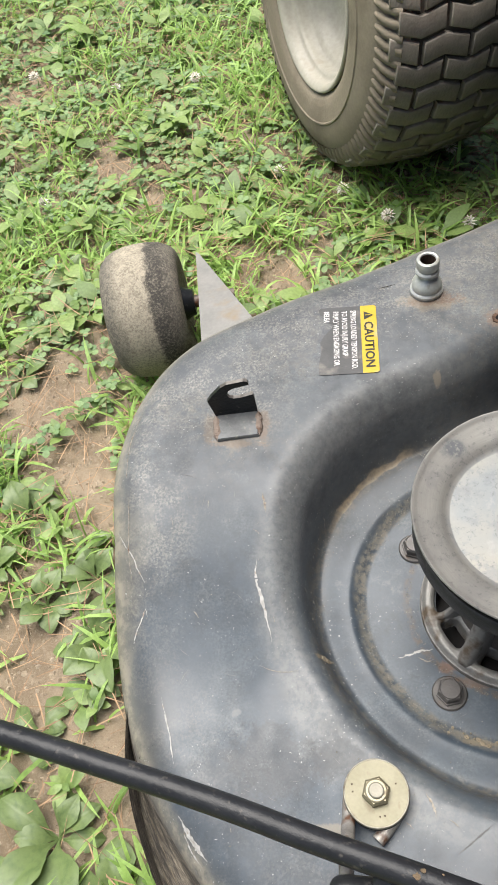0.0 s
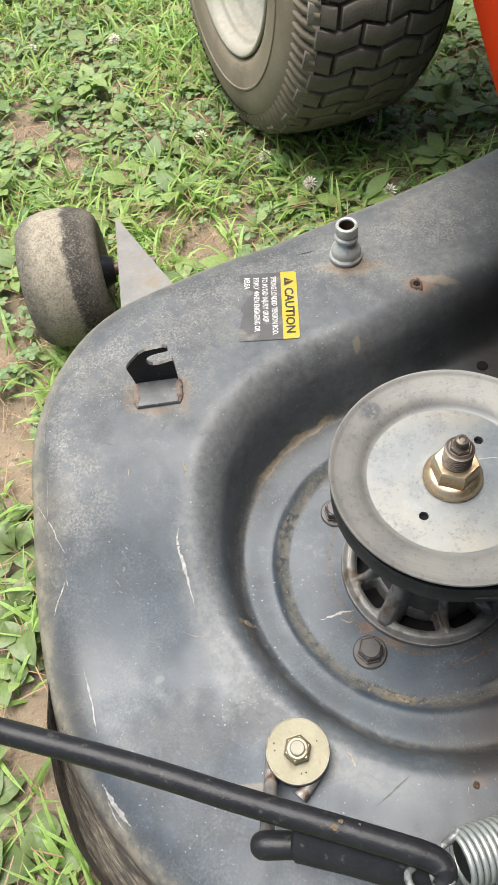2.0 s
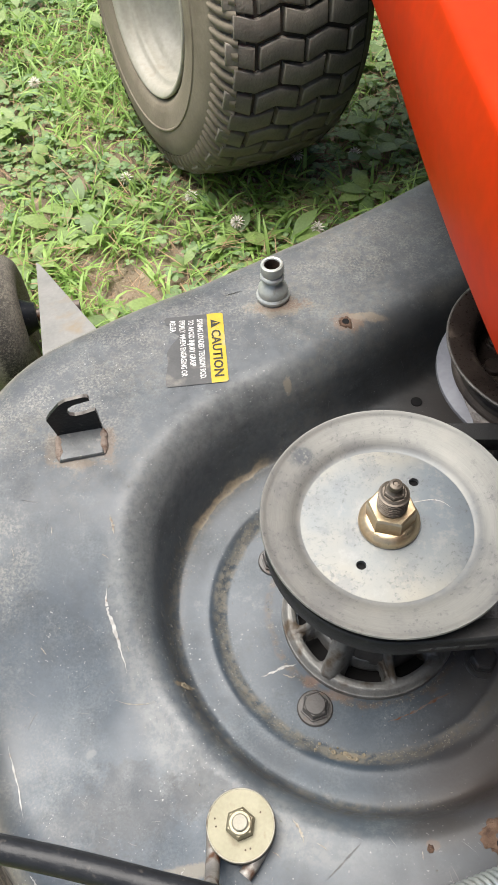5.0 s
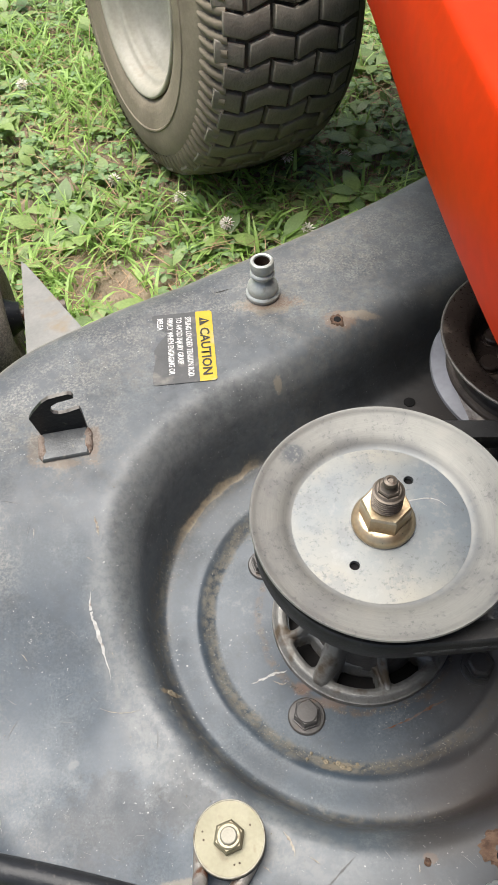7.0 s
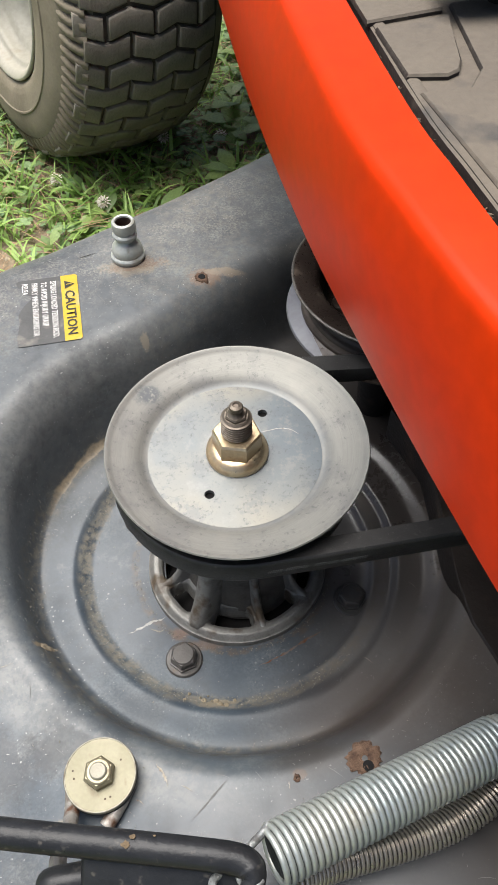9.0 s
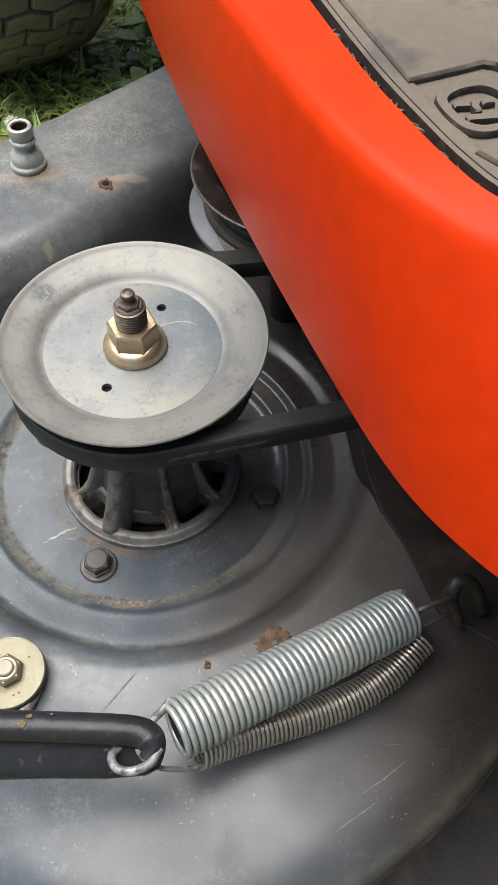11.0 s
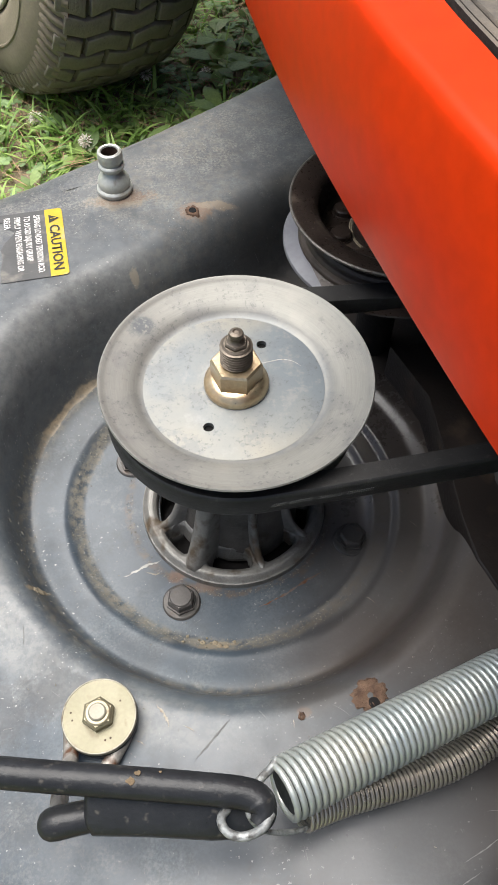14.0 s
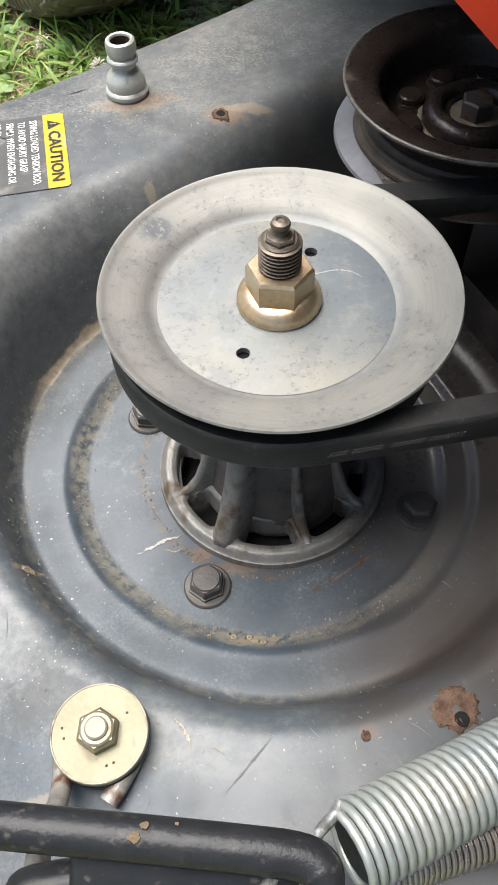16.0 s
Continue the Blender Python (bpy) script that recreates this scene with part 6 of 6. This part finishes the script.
M_PLANTAIN = leaf_material("plantain_leaf", (0.052, 0.096, 0.03), (0.15, 0.205, 0.07), 0.45, 0.22)
M_STRAW = leaf_material("dead_straw", (0.13, 0.07, 0.036), (0.37, 0.24, 0.135), 0.8, 0.1)
M_PETAL = leaf_material("white_clover_petal", (0.42, 0.33, 0.24), (0.8, 0.77, 0.68), 0.6, 0.3)

rng = np.random.default_rng(5)
BARE = [(-.2185, .385, .045), (-.25, .44, .04), (-.43, .235, .06), (-.456, .198, .05), (-.361, .133, .05), (-.338, .10, .05), (-.3565, -.03, .07), (-.37, -.09, .06), (-.28, -.16, .08), (-.347, -.18, .05), (-.31, .53, .03), (-.41, .53, .03), (-.32, .03, .05), (-.19, .37, .035), (-.37, .17, .04), (-.45, .62, .04), (-.17, .43, .03)]


def lush(x, y):
    """How thickly the lawn grows at a place, 0 to 1."""
    d = 0.85 + 0.7 * noise.noise((x * 9, y * 9, 2.2)) + 0.5 * noise.noise((x * 30, y * 30, 7.1))
    if y < 0.22 and x < -0.2:
        d -= 0.18
    for bx, by, br in BARE:
        q = math.hypot(x - bx, y - by)
        if q < br * 0.95:
            d -= 0.9 * (1 - smoothstep(br * 0.25, br * 0.95, q))
    return min(1.0, max(0.0, d))


def allowed(x, y):
    r = math.hypot(x, y)
    a = math.atan2(y, x)
    return r > rim_at(a) + max(0.0, flare_at(a)) + 0.004 and not (x > -0.1 and y < 0)


def scatter(n, x0, x1, y0, y1, thin=1.0, base=0.0, kind=0.0):
    """Places for plants; kind says how strongly they gather in the grassy (1) or the clover (-1) stretches."""
    out = []
    while len(out) < n:
        x, y = rng.uniform(x0, x1), rng.uniform(y0, y1)
        share = min(1.0, max(0.08, 0.55 + 1.5 * kind * noise.noise((x * 8, y * 8, 5.5)))) if kind else 1.0
        if allowed(x, y) and rng.random() < share * max(base, lush(x, y)) ** thin:
            out.append((x, y))
    return out


def strips(seeds, shape, material, name, label, category):
    """Joins many small leaves into one mesh. shape(x, y) gives rows of (left, right) points."""
    verts, faces = [], []
    for x, y in seeds:
        for rows_ in shape(x, y):
            k = len(verts)
            for a_, b_ in rows_:
                verts += [a_, b_]
            faces += [(k + 2 * i, k + 2 * i + 1, k + 2 * i + 3, k + 2 * i + 2) for i in range(len(rows_) - 1)]
    ob = from_arrays(name, verts, faces, material, True)
    return tagged(ob, label, category, kind="stuff")


def ribbon(p, heading, length, width, rise, droop, widths, twist=0.0):
    """A leaf from p: it leaves at the angle rise and bends over by droop; widths along it are shares of width."""
    rows_ = []
    x, y, z = p
    n = len(widths)
    step = length / (n - 1)
    c, s = math.cos(heading), math.sin(heading)
    ang = rise
    for i, w in enumerate(widths):
        hw = 0.5 * width * w
        tz = math.sin(twist * i / n) * hw
        rows_.append(((x + s * hw, y - c * hw, z + tz), (x - s * hw, y + c * hw, z - tz)))
        x += c * math.cos(ang) * step
        y += s * math.cos(ang) * step
        z = max(0.001, z + math.sin(ang) * step)
        ang -= droop / (n - 1)
    return rows_


def grass_shape(x, y):
    out = []
    z = ground_z(x, y)
    for _ in range(rng.integers(1, 4)):
        out.append(ribbon((x + rng.normal(0, .004), y + rng.normal(0, .004), z), rng.uniform(0, 6.28), rng.uniform(.018, .06), rng.uniform(.0014, .0042), rng.uniform(.5, 1.4), rng.uniform(.6, 2.2), (0.7, 1, 0.95, 0.7, 0.08), rng.uniform(-1, 1)))
    return out


def clover_shape(x, y):
    out = []
    z = ground_z(x, y) + rng.uniform(.004, .02)
    size = rng.uniform(.0042, .0086)
    h0 = rng.uniform(0, 6.28)
    tilt = rng.uniform(-0.1, 0.45)
    for k in range(3):
        h = h0 + k * 2.094
        out.append(ribbon((x, y, z), h, size, size * 0.95, tilt, 0.6, (0.2, 0.75, 1.0, 0.85, 0.35)))
    out.append(ribbon((x + rng.normal(0, .006), y + rng.normal(0, .006), z - .02), h0, 0.02, 0.0009, 1.3, 0.1, (1, 1)))
    return out


def weed_shape(x, y):
    out = []
    z = ground_z(x, y) + 0.003
    n = rng.integers(3, 7)
    h0 = rng.uniform(0, 6.28)
    for k in range(n):
        ln = rng.uniform(.01, .024)
        out.append(ribbon((x, y, z + rng.uniform(0, .012)), h0 + k * 6.28 / n + rng.normal(0, .3), ln, ln * rng.uniform(.42, .62), rng.uniform(.15, .9), rng.uniform(.3, 1.0), (0.12, 0.45, 0.9, 1, 0.85, 0.5, 0.08)))
    return out


def straw_shape(x, y):
    return [ribbon((x, y, ground_z(x, y) + rng.uniform(.002, .022)), rng.uniform(0, 6.28), rng.uniform(.01, .045), rng.uniform(.0004, .0011), rng.uniform(-.1, .3), rng.uniform(-.6, .6), (0.8, 1, 0.9, 0.4), 1.0)]


strips(scatter(12500, -.95, .75, -.3, 1.25, kind=1.0), grass_shape, M_GRASS, "grass", "bright green lawn grass and crabgrass", "grass")
strips(scatter(4200, -1.2, .95, 1.0, 2.1), grass_shape, M_GRASS, "far_grass", "bright green lawn grass farther off", "grass")
strips([(x, y) for x, y in scatter(9500, -.95, .75, -.25, 1.25, 1.2, kind=-1.0) if y > 0.14 or x < -0.43], clover_shape, M_CLOVER, "clover", "low clover leaves between the grass", "clover")
strips(scatter(1500, -.95, .75, -.3, 1.4, kind=-0.5), weed_shape, M_BROAD, "low_weeds", "small broad-leaved lawn weeds", "weed")
def leafy_shape(x, y):
    out = []
    z = ground_z(x, y) + 0.004
    n = rng.integers(4, 7)
    h0 = rng.uniform(0, 6.28)
    for k in range(n):
        ln = rng.uniform(.026, .046)
        out.append(ribbon((x, y, z + rng.uniform(0, .014)), h0 + k * 6.28 / n + rng.normal(0, .3), ln, ln * rng.uniform(.4, .55), rng.uniform(.25, .8), rng.uniform(.5, 1.1), (0.1, 0.16, 0.5, 0.86, 1, 0.95, 0.75, 0.45, 0.06)))
    return out


strips(scatter(150, -.9, .5, .12, 1.2), leafy_shape, M_BROAD, "leafy_weeds", "larger spoon-leaved weeds in the lawn", "weed")
strips(scatter(17000, -.9, .6, -.3, 1.2, 0.6, 0.35), straw_shape, M_STRAW, "straw", "dead straw and dry clippings on the soil", "straw")


# ---- crumbs of soil ----
verts, faces = [], []
for x, y in scatter(24000, -.75, .1, -.32, .75, 0.4, 0.6):
    if lush(x, y) > 0.55 and rng.random() < 0.7:
        continue
    s = abs(rng.normal(0, 0.0012)) + 0.0008 + (rng.random() < 0.02) * rng.uniform(0.0005, 0.002)
    k = len(verts)
    z = ground_z(x, y)
    h = rng.uniform(0, 1.5)
    for a in range(5):
        verts.append((x + s * math.cos(a * 1.2566 + h) * rng.uniform(.7, 1.3), y + s * math.sin(a * 1.2566 + h) * rng.uniform(.7, 1.3), z - 0.0005))
    verts.append((x + rng.normal(0, s * .2), y + rng.normal(0, s * .2), z + s * rng.uniform(.5, 1.0)))
    faces += [(k + a, k + (a + 1) % 5, k + 5) for a in range(5)]
M_CRUMB = leaf_material("soil_crumb", (0.17, 0.128, 0.085), (0.34, 0.275, 0.195), 0.95, 0.0)
tagged(from_arrays("soil_crumbs", verts, faces, M_CRUMB, False), "loose crumbs of tan soil", "soil", kind="stuff")


# ---- broad-leaved weeds beside the deck ----
def leaf_mesh(seed):
    """A plantain leaf, 1 long: lengthwise veins, a waved rim and a short stalk."""
    rnd = random.Random(seed)
    v, f = [], []
    knots = [(0.0, 0.025), (0.1, 0.03), (0.2, 0.06), (0.3, 0.14), (0.4, 0.225), (0.5, 0.28), (0.6, 0.3), (0.7, 0.285), (0.8, 0.235), (0.88, 0.17), (0.95, 0.09), (1.0, 0.008)]
    prof = spline(knots, 21).tolist()
    ph, sway, curl = rnd.uniform(0, 6), rnd.uniform(-0.08, 0.08), rnd.uniform(0.12, 0.26)
    for s_, w in prof:
        z = 0.3 * math.sin(s_ * 2.1) - curl * s_ * s_
        for k in range(-6, 7):
            q = k / 6
            ridge = 0.006 if k in (-4, -2, 2, 4) else (-0.008 if k == 0 else 0)
            ww = w * (1 + 0.05 * math.sin(11 * s_ + ph) + 0.03 * math.sin(31 * s_ + 2 * ph)) if abs(k) == 6 else w
            v.append((s_, q * ww + sway * s_ * s_, z + 0.06 * abs(q) ** 1.5 * (w / 0.3) + ridge * (w / 0.3) + 0.022 * math.sin(8 * s_ + ph + 2.5 * q) * abs(q)))
    for i in range(len(prof) - 1):
        for k in range(12):
            f.append((i * 13 + k, i * 13 + k + 1, i * 13 + k + 14, i * 13 + k + 13))
    me = bpy.data.meshes.new("leaf")
    me.from_pydata(v, [], f)
    finish(me, M_PLANTAIN, True, 180)
    return me


LEAVES = [leaf_mesh(q) for q in (1, 2, 3, 4)]
WEEDS = [(-.302, .012, .055, 6, 0.4), (-.312, -.06, .05, 5, 2.2), (-.335, .03, .05, 6, 1.2), (-.375, .005, .058, 7, 0.3), (-.318, -.03, .062, 7, 1.7), (-.35, .055, .05, 5, 0.8), (-.41, .085, .06, 6, 2.4), (-.35, -.1, .045, 5, 0.2), (-.318, -.172, .075, 7, 0.9), (-.262, -.205, .065, 5, 2.0), (-.40, -.14, .06, 6, 1.1),
         (-.47, .255, .045, 6, 0.1), (-.465, .32, .05, 6, 1.3), (-.45, .40, .05, 6, 2.2), (-.325, .45, .04, 5, 0.4), (-.57, .58, .05, 6, 1.0), (-.43, .03, .05, 5, 0.6), (-.52, .44, .045, 6, 0.7), (-.46, .13, .05, 5, 1.9), (-.375, -.215, .06, 6, 0.5), (-.53, .33, .045, 5, 1.6)]
for i, (x, y, size, n, ph) in enumerate(WEEDS):
    rnd = random.Random(40 + i)
    weed = thing("broadleaf_weed", (x, y, ground_z(x, y)), "green broad-leaved plantain weed growing in bare soil" if i < 11 else "green broad-leaved weed among the grass", "weed", "broad-leaved weeds")
    for k in range(n + 1):
        ob = new("leaf", LEAVES[rnd.randrange(4)])
        ob.parent = weed
        s = size * rnd.uniform(0.4, 0.8)
        ob.matrix_basis = pose(0, 0, 0.001, rnd.uniform(-15, 15), rnd.uniform(-28, 12), math.degrees(ph) + 360 * k / n + rnd.uniform(-18, 18)) @ Matrix.Diagonal((s, s * rnd.uniform(0.75, 1.05), s, 1))

# ---- clover flowers ----
def flower(x, y, h, size, seed):
    rnd = random.Random(seed)
    f = thing("clover_flower", (x, y, ground_z(x, y)), "white clover flower, partly browned", "flower", "clover flowers")
    part("stem", tube([(0, 0, 0), (rnd.uniform(-.004, .004), 0.002, h * 0.6), (0, 0, h)], 0.0007, 6), M_CLOVER, f, local=True)
    bm = bmesh.new()
    for i in range(46):
        t = (i + 0.5) / 46
        el = math.acos(1 - 1.75 * t)
        az = i * 2.39996
        d = Vector((math.sin(el) * math.cos(az), math.sin(el) * math.sin(az), math.cos(el) * 0.9))
        side = d.cross(Vector((0, 0, 1)))
        side = (side if side.length > 1e-3 else Vector((1, 0, 0))).normalized() * size * 0.16
        nrm = d.cross(side).normalized() * size * 0.08
        c = Vector((0, 0, h))
        a_ = [bm.verts.new(c + p) for p in (d * size * 0.25, d * size * 0.7 + side, d * size * rnd.uniform(0.9, 1.15) + nrm, d * size * 0.7 - side)]
        bm.faces.new(a_)
    part("head", bm, M_PETAL, f, smooth=False, local=True)


for i, (x, y) in enumerate([(-.2245, .569), (-.366, .791), (-.616, .818), (-.52, .527), (-.146, .525), (-.008, .453), (.047, .598), (-.094, .472), (-.022, .589), (-.48, .78), (-.56, .44)]):
    flower(x, y, 0.016 + 0.004 * (i % 3), 0.0085, i)


# ---- dry clippings lying in the deck's bowl ----
M_CHAFF = leaf_material("pale_chaff", (0.09, 0.082, 0.066), (0.21, 0.195, 0.16), 0.85, 0.1)


def clipping(x, y):
    a = rng.uniform(0, 6.28)
    ln, w = min(.0035, .0003 + abs(rng.normal(0, .0005))), rng.uniform(.00012, .00036)
    bend = rng.uniform(-.2, .2)
    rows_ = []
    for f, k in ((0, .5), (.5, 1), (1, .4)):
        px, py = x + ln * f * math.cos(a + f * bend), y + ln * f * math.sin(a + f * bend)
        z = deck_z(px, py) + 0.0004
        rows_.append(((px + w * k * math.sin(a), py - w * k * math.cos(a), z), (px - w * k * math.sin(a), py + w * k * math.cos(a), z + 0.0003)))
    return [rows_]


seeds_ = []
for radius, spread, count, lo, hi in ((.1005, .0026, 620, 95, 310), (.1345, .0035, 240, 100, 200), (.1335, .004, 120, 200, 290), (.067, .0014, 240, 150, 330), (.085, .012, 40, 100, 340), (.112, .014, 40, 90, 330)):
    for _ in range(count):
        a = radians(rng.uniform(lo, hi))
        r = rng.normal(radius, spread)
        seeds_.append((r * math.cos(a) - 0.005, r * math.sin(a) + 0.002))
for _ in range(80):
    a = rng.uniform(radians(80), radians(310))
    r = rng.uniform(.145, rim_at(a) - 0.012)
    seeds_.append((r * math.cos(a), r * math.sin(a)))
strips(seeds_, clipping, M_CHAFF, "dry_clippings", "tiny dry grass clippings on the deck paint", "clippings")


# ---- dry litter caught between the footrest and its mat ----
edge_ = T3[22:84]


M_LITTER = leaf_material("brown_litter", (0.022, 0.016, 0.011), (0.11, 0.08, 0.05), 0.85, 0.05)


def litter(x, y):
    a = rng.uniform(0, 6.28)
    out = []
    for _ in range(2):
        out.append(ribbon((x, y, 0.3845 + rng.uniform(0, .0018)), a + rng.normal(0, .5), rng.uniform(.0008, .0038), rng.uniform(.0003, .0008), rng.uniform(-.1, .1), 0.1, (0.6, 1, 0.5), 0.8))
    return out


spots = []
for _ in range(110):
    p = edge_[rng.integers(0, len(edge_))]
    spots.append((float(p[0]) + rng.normal(.0034, .0006), float(p[1]) + rng.normal(.0016, .0006)))

strips(spots, litter, M_LITTER, "dry_litter", "dry litter caught round the rubber mat", "litter")
